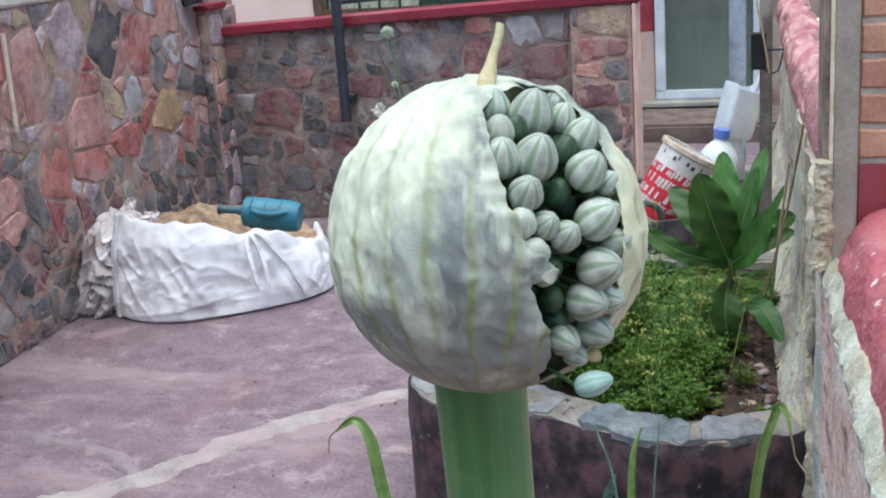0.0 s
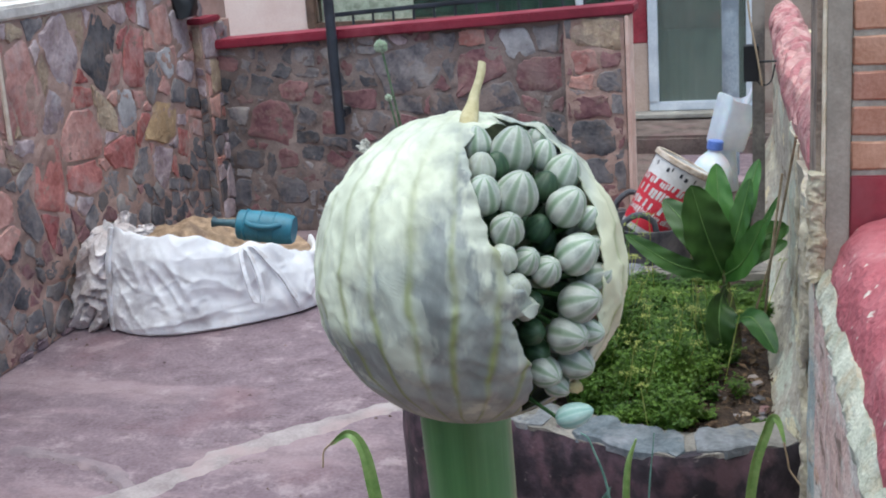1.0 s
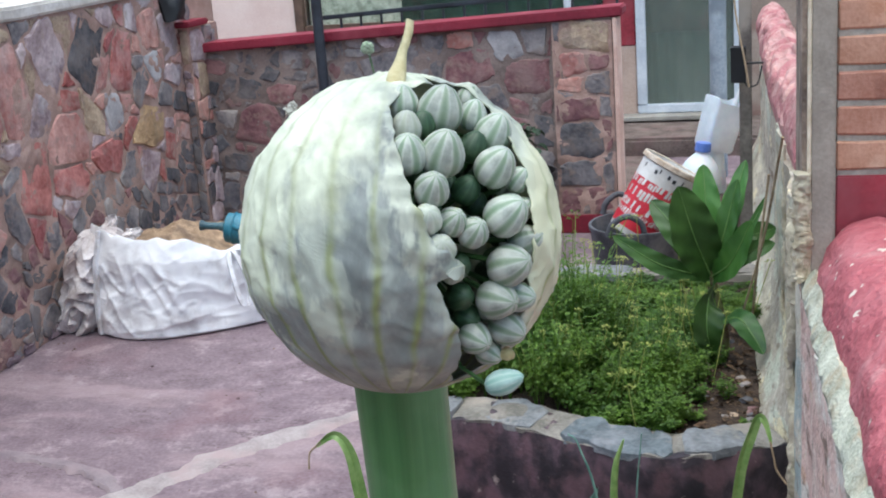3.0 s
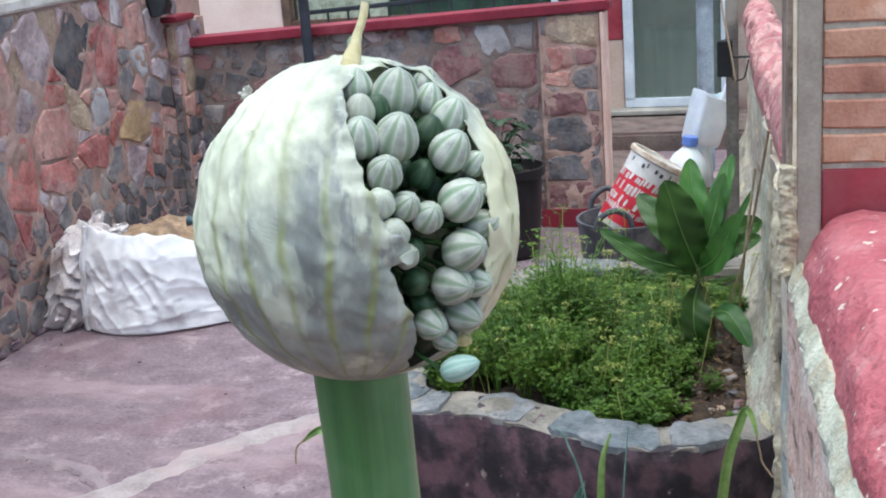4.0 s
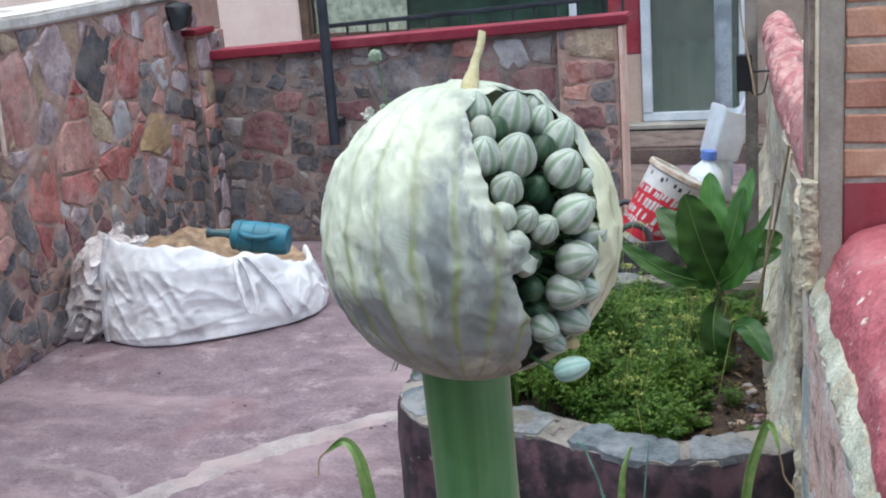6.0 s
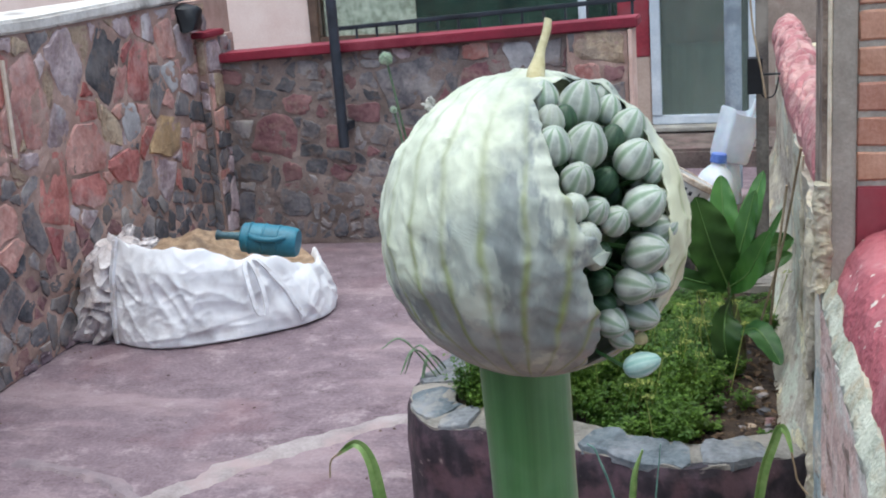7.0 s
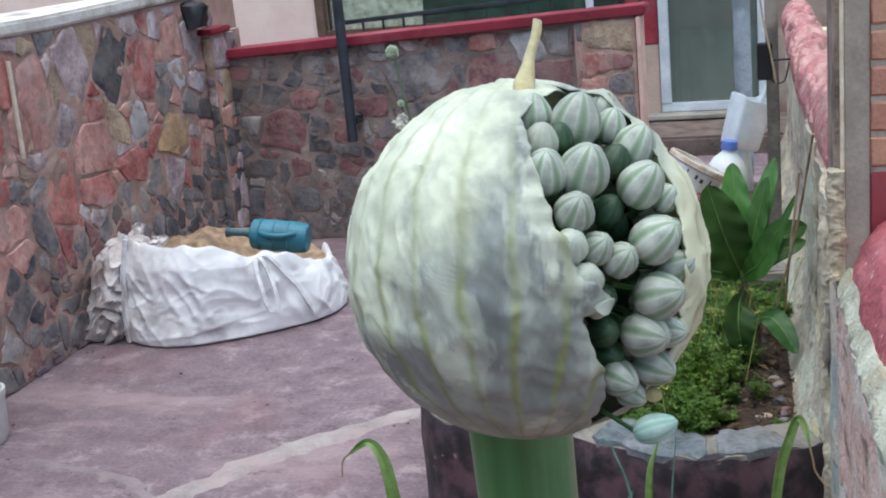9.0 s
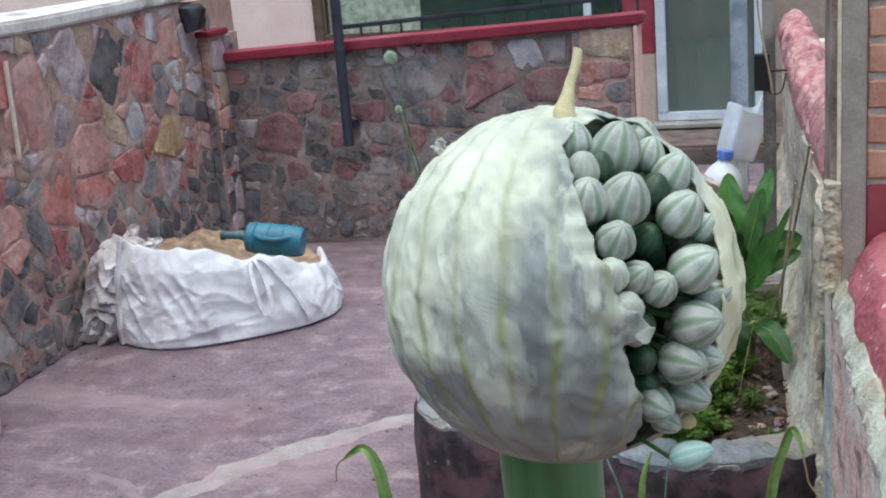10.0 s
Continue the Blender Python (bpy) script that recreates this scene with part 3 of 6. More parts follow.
part("curtain", wobble(box(-3.36, -2.62, 9.02, 9.03, 0.9, 2.1), 0.004, 20), surface("patterned_pale_curtain", "959a8c", "dcdcd2", 22, 90, 0.95, 0.3, 0.01), window)
# dark green sheet added behind the glass for the unlit room and reflections
DARK_ROOM = surface("dark_window_backing", "1a302c", "3f5a52", 5, 40, 0.9, 0.2, 0.004)
part("dark_backing", box(-2.62, -1.08, 9.03, 9.04, 0.9, 2.1), DARK_ROOM, window)

# raised terrace behind the low wall and its step
terrace = thing("terrace_step", "worn concrete and red-painted step below the door", "step", (-0.6, 8, 0), kind="structure")
STEP = surface("worn_step_concrete", "524641", "7c6e67", 7, 70, 0.95, 0.7, 0.012, "7d6562")
part("step", wobble(box(-1.15, 0.3, 8.1, 8.9, -0.02, 0.15, 0.02), 0.01, 4), STEP, terrace)
part("slope", wobble(box(-0.71, 0.3, 6.35, 8.3, -0.02, 0.02, 0.01), 0.006, 5), FLOOR_RED, terrace)
part("terrace_floor", box(-9, -0.75, 6.6, 8.9, -0.02, 0.03), STEP, terrace)

white_post = thing("white_post", "slim white post behind the low wall", "post", (-1.2, 8.0, 0))
part("shaft", tube([(-1.2, 8.0, 0.03), (-1.2, 8.0, 2.4)], 0.028, 14), WHITE_ALU, white_post)

# railing behind the low wall
railing = thing("railing", "dark painted iron railing behind the wall cap", "railing", (-1.5, 6.75, 0))
bm = box(-2.47, -0.72, 6.735, 6.765, 1.15, 1.175, 0.006)
for v in bm.verts:
    v.co.z += 0.045 * (v.co.x + 2.47)
part("rail", bm, DARK_METAL, railing)
for i in range(15):
    x = -2.45 + i * 0.122
    part("baluster", tube([(x, 6.75, 0.03), (x, 6.75, 1.155 + 0.045 * (x + 2.47))], 0.008, 8), DARK_METAL, railing)

# ---------------------------------------------------------------- wall on the right hand
def face_x(y):
    return 0.083 + (0.034 * (2.6 - y) if y < 2.6 else -0.02 * (y - 2.6))


wall_east = thing("wall_east", "old flaking plaster wall with a rounded red coping", "wall", (0.2, 3, 0), kind="structure")
def plaster_face(y0, y1, steps):
    """A stretch of the wall, with its uneven face and ragged ends."""
    rings = []
    for i in range(steps + 1):
        y = y0 + (y1 - y0) * i / steps
        ring = []
        for k in range(41):
            z = -0.05 + (0.97 if y < 2.4 else 1.06) * k / 40
            foot = 0.085 * max(0, 1 - max(0, z - 0.36) / 0.2) ** 1.5 * min(1, max(0, (y - 2.8) / 0.12))
            yy = y + 0.07 * noise.noise(Vector((z * 5, 3, 0))) + 0.025 * noise.noise(Vector((z * 19, 6, 0)))
            x = face_x(y) - foot + 0.012 * noise.noise(Vector((y * 5, z * 2, 1))) + 0.008 * noise.noise(Vector((y * 22, z * 12, 4)))
            ring.append((x, yy, z))
        ring += [(0.42, y, ring[-1][2]), (0.42, y, -0.05)]
        rings.append(ring)
    return loft(rings)


part("plaster_face", plaster_face(-1.1, 2.42, 90), PLASTER_PINK, wall_east, "flaking pink plaster")
part("plaster_face", plaster_face(2.42, 2.66, 16), PLASTER_BLUE, wall_east, "strip of pale blue plaster")
part("plaster_face", plaster_face(2.66, 6.3, 100), PLASTER, wall_east, "flaking grey and cream plaster")


def coping(y0, y1, cx, cz, half, high, steps, twist, seed):
    """A rounded hand-shaped ridge of painted mortar along the wall's top."""
    rings = []
    for i in range(steps + 1):
        t = i / steps
        y = y0 + (y1 - y0) * t
        ring = []
        for k in range(29):
            a = math.pi * k / 28
            r = 1 + 0.09 * noise.noise(Vector((y * 4, a * 1.5, seed))) + 0.05 * noise.noise(Vector((y * 9, a * 3, seed + 4))) + 0.035 * noise.noise(Vector((y * 16, a * 4, seed)))
            if twist:
                w = abs(math.sin(math.pi * (y * 5.0 - a * 0.45 + 1.1 * noise.noise(Vector((y * 3, a * 1.3, 7))))))
                r += 0.7 * (w ** 0.5 - 0.7) * (0.8 + 0.6 * noise.noise(Vector((y * 5, 1, 2))))
            ring.append((cx(y) - math.cos(a) * half(y) * r, y, cz(y) + math.sin(a) * high * r))
        ring.append((cx(y) + half(y), y, cz(y) - 0.06))
        ring.append((cx(y) - half(y) * 0.95, y, cz(y) - 0.06))
        rings.append(ring)
    return loft(rings)


part("coping", coping(-1.1, 2.39, lambda y: face_x(y) + 0.15, lambda y: 0.95, lambda y: 0.13, 0.125, 180, False, 2.0), COPING, wall_east, "rounded red-painted coping with chipped paint")
part("coping", coping(2.72, 6.2, lambda y: face_x(y) + 0.068 - 0.012 * min(1, (y - 2.7) / 1.4), lambda y: 1.05, lambda y: 0.038 + 0.030 * min(1, (y - 2.7) / 1.6), 0.10, 480, True, 5.0), COPING_FAR, wall_east, "twisted red-painted mortar coping")
PALE_GREEN = surface("pale_green_plaster", "a3a692", "d9dac8", 22, 170, 0.95, 1.0, 0.008, "b0a084", smear="84806c", low=0.34, high=0.66)
band = []
for y in np.linspace(0.8, 2.4, 90):
    lo = 0.908 + 0.020 * noise.noise(Vector((y * 5, 0, 3))) + 0.012 * noise.noise(Vector((y * 23, 0, 3)))
    hi = 0.957 + 0.012 * noise.noise(Vector((y * 9, 4, 3)))
    x = face_x(y)
    band.append([(x + 0.02, y, lo), (x + 0.002, y, lo + 0.004), (x - 0.004 + 0.004 * noise.noise(Vector((y * 12, 1, 8))), y, (lo + hi) / 2), (x + 0.004, y, hi - 0.01), (x + 0.02, y, hi + 0.012), (x + 0.05, y, hi)])
part("plaster_ridge", wobble(loft(band), 0.007, 60), PALE_GREEN, wall_east, "broken pale green plaster edge")
EDGE_PLASTER = surface("cream_plaster_edge", "b3a88f", "ddd4bb", 16, 120, 0.95, 0.9, 0.008, "94887a")
for y, z0, z1, r in ((2.68, 0.32, 1.02, 0.013), (2.86, 0.40, 0.98, 0.008), (3.25, 0.42, 1.05, 0.007)):
    zs = np.linspace(z0, z1, 60)
    line = [(face_x(y) - 0.003 + 0.010 * noise.noise(Vector((z * 9, y, 0))), y + 0.05 * noise.noise(Vector((z * 4, y, 5))), z) for z in zs]
    part("plaster_edge", wobble(tube(line, [r * (0.7 + 1.0 * abs(noise.noise(Vector((z * 14, y, 3))))) for z in zs], 10), r * 0.8, 60), EDGE_PLASTER, wall_east, "crumbling cream edge of a plaster coat")
FOAM = surface("yellowed_filler", "a89b80", "d2cab4", 14, 90, 0.95, 0.8, 0.006, "8f8c7c")
pts = [(0.086 + 0.008 * noise.noise(Vector((z * 14, 2, 0))), 2.392, z) for z in np.linspace(0.95, 1.165, 80)]
part("filler", wobble(wobble(tube(pts, [0.017 + 0.006 * noise.noise(Vector((p[2] * 24, 0, 0))) for p in pts], 22), 0.005, 50), 0.004, 160), FOAM, wall_east, "yellowed crumbling filler")

brick_pier = thing("brick_pier", "brick pier with grey cement edge above the coping", "pier", (0.4, 2.5, 1.06), kind="structure")
BRICK = surface("orange_brick", "9c6d58", "b98e7a", 14, 130, 0.9, 0.7, 0.004, "c9a894", 0.08)
BRICK_JOINT = surface("brick_joint_mortar", "948b80", "b8b0a4", 10, 120, 0.95, 0.6, 0.005)
POST_CEMENT = surface("grey_cement_edge", "8b8379", "aaa195", 7, 140, 0.95, 0.6, 0.003, "756c63")
part("pier_side", wobble(box(0.084, 0.0985, 2.405, 2.64, 0.9, 2.4, 0.004), 0.006, 25), surface("rough_brown_plaster", "7d6d60", "ab9a8a", 16, 120, 0.95, 1.0, 0.01, "5f5148"), brick_pier, "rough brown-grey plaster at the pier edge")
part("core", box(0.15, 0.80, 2.406, 2.62, 1.0, 2.4), BRICK_JOINT, brick_pier)
part("cement_edge", wobble(box(0.100, 0.1475, 2.39, 2.64, 0.95, 2.4, 0.004), 0.002, 20), POST_CEMENT, brick_pier, "grey cement edge strip")
part("edge_bead", tube([(0.099, 2.395, z) for z in np.linspace(0.9, 2.4, 12)], 0.0045, 8), surface("cream_cord", "c2b297", "e0d5c0", 20, 120, 0.9, 0.5, 0.002), brick_pier)
part("painted_band", box(0.1485, 0.80, 2.399, 2.41, 1.0, 1.156, 0.003), RED_WALL, brick_pier, "dark red painted band")
for row in range(17):
    z = 1.167 + row * 0.0668
    x = 0.15
    widths = [0.25, 0.25, 0.14] if row % 2 else [0.13, 0.25, 0.25]
    for w in widths:
        bm = box(x - (0.001 if x < 0.151 else -0.0015), x + w - 0.010, 2.400, 2.44, z, z + 0.0555, 0.004, 1)
        bmesh.ops.subdivide_edges(bm, edges=[e for e in bm.edges if e.calc_length() > 0.05], cuts=3, use_grid_fill=True)
        part("brick", wobble(bm, 0.0035, 45, row * 3.1 + x), BRICK, brick_pier)
        x += w

wall_south = thing("wall_south", "plain rendered wall closing the courtyard", "wall", (-1.4, -1.2, 0), kind="structure")
part("plaster_face", box(-3.4, 0.7, -1.25, -1.06, -0.1, 1.5, 0.01), HOUSE_BEIGE, wall_south)

# ---------------------------------------------------------------- planter
planter = thing("planter", "low curved planter wall with flat stones on its rim", "planter", (-0.45, 3.5, 0))
RIM = curve_points([(0.07, 2.80, 0), (-0.10, 2.72, 0), (-0.28, 2.70, 0), (-0.50, 2.78, 0), (-0.70, 2.86, 0), (-0.88, 2.90, 0), (-1.0, 3.02, 0), (-1.02, 3.25, 0), (-0.93, 3.7, 0), (-0.82, 4.1, 0), (-0.68, 4.27, 0), (-0.4, 4.30, 0), (0.03, 4.30, 0)], 8)


def planter_material():
    n = Nodes("dark_wine_paint", 0.6)
    up = n.mapped((1.2, 1.2, 0.8))
    c = n.ramp(n.noise(13, 6, up), [(0.38, rgb("1d191f")), (0.5, rgb("332a31")), (0.62, rgb("54424a"))])
    c = n.mix(n.ramp(n.noise(10, 7), [(0.50, 0.0), (0.64, 0.55)]), c, rgb("6e5157"))
    c = n.mix(n.ramp(n.noise(26, 4), [(0.66, 0.0), (0.74, 0.7)]), c, rgb("a5968f"))
    n.bump(n.math("ADD", n.noise(8, 5), n.math("MULTIPLY", n.noise(60, 3), 0.4)), 0.6, 0.01)
    return n.color(c)


def inward(i):
    d = (RIM[min(i + 1, len(RIM) - 1)] - RIM[max(i - 1, 0)]).normalized()
    return Vector((d.y, -d.x, 0))


def rim_z(i):
    return 0.405 + 0.018 * noise.noise(RIM[i] * 4)


rings = []
for i, p in enumerate(RIM):
    s, z = inward(i), rim_z(i)
    rings.append([p + Vector((0, 0, -0.05)), p + s * 0.005 + Vector((0, 0, z * 0.5)), p + Vector((0, 0, z - 0.03)), p + s * 0.01 + Vector((0, 0, z)), p + s * 0.12 + Vector((0, 0, z + 0.004)), p + s * 0.13 + Vector((0, 0, z - 0.03)), p + s * 0.13 + Vector((0, 0, -0.05))])
bm = loft(rings)
bmesh.ops.subdivide_edges(bm, edges=[e for e in bm.edges], cuts=1, use_grid_fill=True)
part("planter_wall", wobble(bm, 0.012, 9), planter_material(), planter, "wine-dark painted render with worn patches")
RIM_SLAB = [surface("blue_grey_slab", "444b50", "6d757a", 12, 80, 0.8, 0.9, 0.01, "85868a", 0.12, "86837f"), surface("grey_slab", "585a5c", "85878a", 12, 80, 0.85, 0.9, 0.01, "77797d", 0.12, "8e8a84"), surface("beige_slab", "6d6863", "98928a", 12, 80, 0.85, 0.9, 0.01, "8b867f", 0.1, "a39a90")]
rng = random.Random(4)
i = 1
while i < len(RIM) - 5:
    i += rng.choice([1, 2, 2, 3])
    n = rng.choice([5, 7, 8, 10, 12])
    j = min(i + n, len(RIM) - 1)
    outer, inner = [], []
    far, near = rng.uniform(0.125, 0.165), rng.uniform(0.002, 0.018)
    for k in range(i, j + 1):
        s, z = inward(k), rim_z(k)
        end = 0.022 if k in (i, j) else 0.0
        outer.append(RIM[k] + s * (near + end + rng.uniform(-0.006, 0.010)) + Vector((0, 0, z)))
        inner.append(RIM[k] + s * (far - end + rng.uniform(-0.016, 0.016)) + Vector((0, 0, z + 0.004)))
    loop = outer + inner[::-1]
    c = sum(loop, Vector()) / len(loop)
    tip = rng.uniform(-0.004, 0.006)
    rings = [[c + (p - c) * f + Vector((0, 0, dz)) for p in loop] for f, dz in ((0.99, -0.012), (0.975, 0.006 + tip), (0.92, 0.009 + tip))]
    part("rim_stone", wobble(loft(rings), 0.010, 13), RIM_SLAB[rng.choice([0, 1, 1, 2, 2])], planter)
    i = j
bm = bmesh.new()
vs = [bm.verts.new(p + inward(i) * 0.13 + Vector((0, 0, rim_z(i) - 0.02))) for i, p in enumerate(RIM)]
c = Vector((-0.42, 3.55, 0.38))
last = vs
for f in (0.8, 0.6, 0.4, 0.2):
    nxt = [bm.verts.new(c + (v.co - c) * f + Vector((0, 0, 0.02 * noise.noise(v.co * 7 + Vector((0, 0, f * 3)))))) for v in vs]
    for a, b, d, e in zip(last, last[1:], nxt[1:], nxt):
        bm.faces.new((a, b, d, e))
    last = nxt
bm.faces.new(last)
bm.faces.new((vs[0], vs[-1], last[-1], last[0]))
flat = []
for i, p in enumerate(RIM):
    s, z = inward(i), rim_z(i)
    a, b = 0.006 + 0.006 * noise.noise(p * 9), 0.14 + 0.02 * noise.noise(p * 7)
    flat.append([p + s * (a + 0.004) + Vector((0, 0, z - 0.012)), p + s * (a + 0.004) + Vector((0, 0, z + 0.002)), p + s * 0.06 + Vector((0, 0, z + 0.006)), p + s * b + Vector((0, 0, z + 0.006)), p + s * b + Vector((0, 0, z - 0.03))])
bed = loft(flat)
bmesh.ops.subdivide_edges(bed, edges=bed.edges[:], cuts=2, use_grid_fill=True)
part("rim_mortar", wobble(wobble(bed, 0.007, 24), 0.010, 9), RIM_CEMENT, planter, "pale cement bedding between the rim stones")
soil = tagged(new("planter_soil", finish(bm, "planter_soil", SOIL)), "dark soil filling the planter", "soil", kind="structure")

soil_bed = tagged(new("soil_bed", finish(wobble(box(-0.75, 0.08, -0.6, 2.62, -0.02, 0.05, 0.02), 0.01, 5), "soil_bed", SOIL)), "dark soil bed below the onion plants", "soil", kind="structure")

# ---------------------------------------------------------------- plants in the planter
def inside(x, y):
    poly = [p + inward(i) * 0.16 for i, p in enumerate(RIM)]
    hit = False
    for a, b in zip(poly, poly[1:] + poly[:1]):
        if (a.y > y) != (b.y > y) and x < (b.x - a.x) * (y - a.y) / (b.y - a.y) + a.x:
            hit = not hit
    return hit


def herb_spots(count, rng):
    spots = []
    while len(spots) < count:
        x, y = rng.uniform(-0.98, 0.0), rng.uniform(2.8, 4.25)
        if inside(x, y) and not (x > -0.16 + 0.05 * noise.noise(Vector((y * 6, 0, 0))) and y < 3.75 and rng.random() < 0.9):
            spots.append((x, y))
    return spots


def leaflet(verts, faces, c, along, s, rng):
    """One small notched leaf blade."""
    side = along.cross(Vector((rng.uniform(-0.5, 0.5), rng.uniform(-0.5, 0.5), 1))).normalized() * s * 0.38
    a = len(verts)
    along = along * s
    verts += [c, c + along * 0.45 - side, c + along * 0.8 - side * 0.7, c + along, c + along * 0.8 + side * 0.7, c + along * 0.45 + side]
    faces += [(a, a + 1, a + 2, a + 3), (a, a + 3, a + 4, a + 5)]


def herbs(count, seed):
    """Feathery herb plants: each is a tuft of arched stems, with fans of small leaf blades at their joints."""
    rng = random.Random(seed)
    verts, faces = [], []
    for x, y in herb_spots(count, rng):
        grow = (0.62 + 0.95 * noise.noise(Vector((x * 4.3, y * 4.3, 2)))) * (0.5 + 0.5 * min(1, (y - 2.75) / 0.7)) * (1 - 0.88 * min(1, max(0, (y - 3.45) / 0.5)))
        tall = 0.30 * max(0.12, grow) * rng.uniform(0.6, 1.35) * (1 - 0.55 * min(1, max(0, (x + 0.30) / 0.12)))
        base = Vector((x, y, 0.38))
        for k in range(rng.randint(6, 10)):
            t, lean = rng.uniform(0, 6.283), rng.uniform(0.05, 0.55)
            h = tall * rng.uniform(0.55, 1.1)
            out = Vector((math.cos(t), math.sin(t), 0)) * h * lean
            line = [base + out * f ** 1.6 + Vector((0, 0, h * f * (1 - 0.18 * f * lean))) for f in (0, 0.35, 0.7, 1.0)]
            w = Vector((-math.sin(t), math.cos(t), 0)) * 0.0013
            for p, q in zip(line, line[1:]):
                a = len(verts)
                verts += [p - w, p + w, q + w * 0.7, q - w * 0.7]
                faces.append((a, a + 1, a + 2, a + 3))
            for f in (0.42, 0.56, 0.70, 0.84, 1.0):
                p = base + out * f ** 1.6 + Vector((0, 0, h * f * (1 - 0.18 * f * lean)))
                for b in range(3):
                    u = t + rng.uniform(-2.2, 2.2)
                    arm = Vector((math.cos(u), math.sin(u), rng.uniform(-0.1, 0.7))).normalized()
                    e = p + arm * rng.uniform(0.008, 0.024)
                    for g in range(3):
                        v = u + rng.uniform(-1.3, 1.3)
                        leaflet(verts, faces, e + arm * rng.uniform(-0.008, 0.004), Vector((math.cos(v), math.sin(v), rng.uniform(-0.6, 0.5))).normalized(), rng.uniform(0.006, 0.0115), rng)
    me = bpy.data.meshes.new("herbs")
    me.from_pydata([tuple(v) for v in verts], [], faces)
    me.materials.append(HERB)
    return me


def herb_heads(count, seed):
    """Thin upright stalks, each with a flat open head of tiny yellow-green flowers."""
    rng = random.Random(seed)
    verts, faces = [], []
    for x, y in herb_spots(count, rng):
        if y > 3.4 and rng.random() < 0.8:
            continue
        h = rng.uniform(0.5, 0.95) * (0.17 + 0.13 * min(1, (y - 2.75) / 1.0))
        base = Vector((x, y, 0.38))
        tip = base + Vector((rng.uniform(-0.06, 0.06), rng.uniform(-0.06, 0.04), h))
        a = len(verts)
        w = Vector((0.0011, 0, 0))
        verts += [base - w, base + w, tip + w, tip - w]
        faces.append((a, a + 1, a + 2, a + 3))
        wide = rng.uniform(0.010, 0.026)
        for k in range(7):
            t, r = k * 2.4 + rng.random(), wide * math.sqrt((k + 0.5) / 7)
            c = tip + Vector((math.cos(t) * r, math.sin(t) * r, 0.012 - 0.2 * r + rng.uniform(0, 0.004)))
            a = len(verts)
            verts += [tip - w * 0.4, tip + w * 0.4, c]
            faces.append((a, a + 1, a + 2))
            for g in range(5):
                u = rng.uniform(0, 6.283)
                leaflet(verts, faces, c + Vector((rng.uniform(-1, 1), rng.uniform(-1, 1), rng.uniform(-0.6, 0.6))) * 0.004, Vector((math.cos(u), math.sin(u), rng.uniform(0, 0.8))).normalized(), rng.uniform(0.004, 0.007), rng)
    me = bpy.data.meshes.new("herb_heads")
    me.from_pydata([tuple(v) for v in verts], [], faces)
    me.materials.append(HERB_PALE)
    return me


tagged(new("herb_bed", herbs(540, 11)), "dense bed of fine green parsley-like herbs", "herbs", kind="stuff")
tagged(new("herb_flowers", herb_heads(170, 12)), "small yellow-green flower heads above the herbs", "herbs", kind="stuff")


def blade(ctrl, width, fold=0.25, wave=0.0, n=10, taper=1.0, facing=Vector((0, 0, 1))):
    """A leaf along a line: pointed, folded along its midrib, with a thickness of its own."""
    pts = curve_points(ctrl, n)
    rings = []
    m = len(pts) - 1
    for i, p in enumerate(pts):
        t = i / m
        d = (pts[min(i + 1, m)] - pts[max(i - 1, 0)]).normalized()
        side = d.cross(facing)
        side = side.normalized() if side.length > 0.05 else Vector((1, 0, 0))
        up = side.cross(d).normalized()
        w = width * (math.sin(math.pi * min(1, 0.06 + 0.94 * t ** taper)) ** 0.55) + 0.0008
        ring = []
        for k in range(-4, 5):
            s = k / 4
            ring.append(p + side * w * s + up * (abs(s) * w * fold + wave * w * math.sin(9 * t * math.pi + 1.3 * k) * abs(s)))
        ring += [q - up * 0.0009 for q in ring[::-1]]
        rings.append(ring)
    return loft(rings)


tobacco = thing("broad_leaved_plant", "young plant with broad pointed green leaves", "plant", (-0.1, 3.42, 0.38))
B = Vector((-0.131, 3.45, 0.626))
STEM = surface("brown_green_stem", "4d3c2c", "6f7a45", 25, 120, 0.8, 0.5, 0.002)
part("stem", tube(curve_points([(-0.096, 3.42, 0.36), (-0.092, 3.43, 0.46), (-0.112, 3.44, 0.56), (-0.131, 3.45, 0.64), (-0.134, 3.46, 0.70)], 6), [0.011] * 8 + [0.009] * 9 + [0.007] * 8, 10), STEM, tobacco, "brownish bare lower stem")
MIDRIB = leaf_material("leaf_midrib", "557a3a", "7c9a58", 30, 0.5, 0.1)


def broad_leaf(line, width, wave, facing, fold=0.22):
    """A pointed leaf with a pale midrib and side veins, each vein a fine ridge on the blade."""
    leaf = part("leaf", blade(line, width, fold, wave, 16, 1.12, facing), TOBACCO, tobacco)
    pts = curve_points(line, 16)
    m = len(pts) - 1
    rib = []
    for i, p in enumerate(pts):
        d = (pts[min(i + 1, m)] - pts[max(i - 1, 0)]).normalized()
        side = d.cross(facing).normalized()
        rib.append(p + side.cross(d).normalized() * 0.0012)
    part("midrib", tube(rib, [0.0030 - 0.0025 * i / m for i in range(m + 1)], 6), MIDRIB, leaf, "pale green midrib")


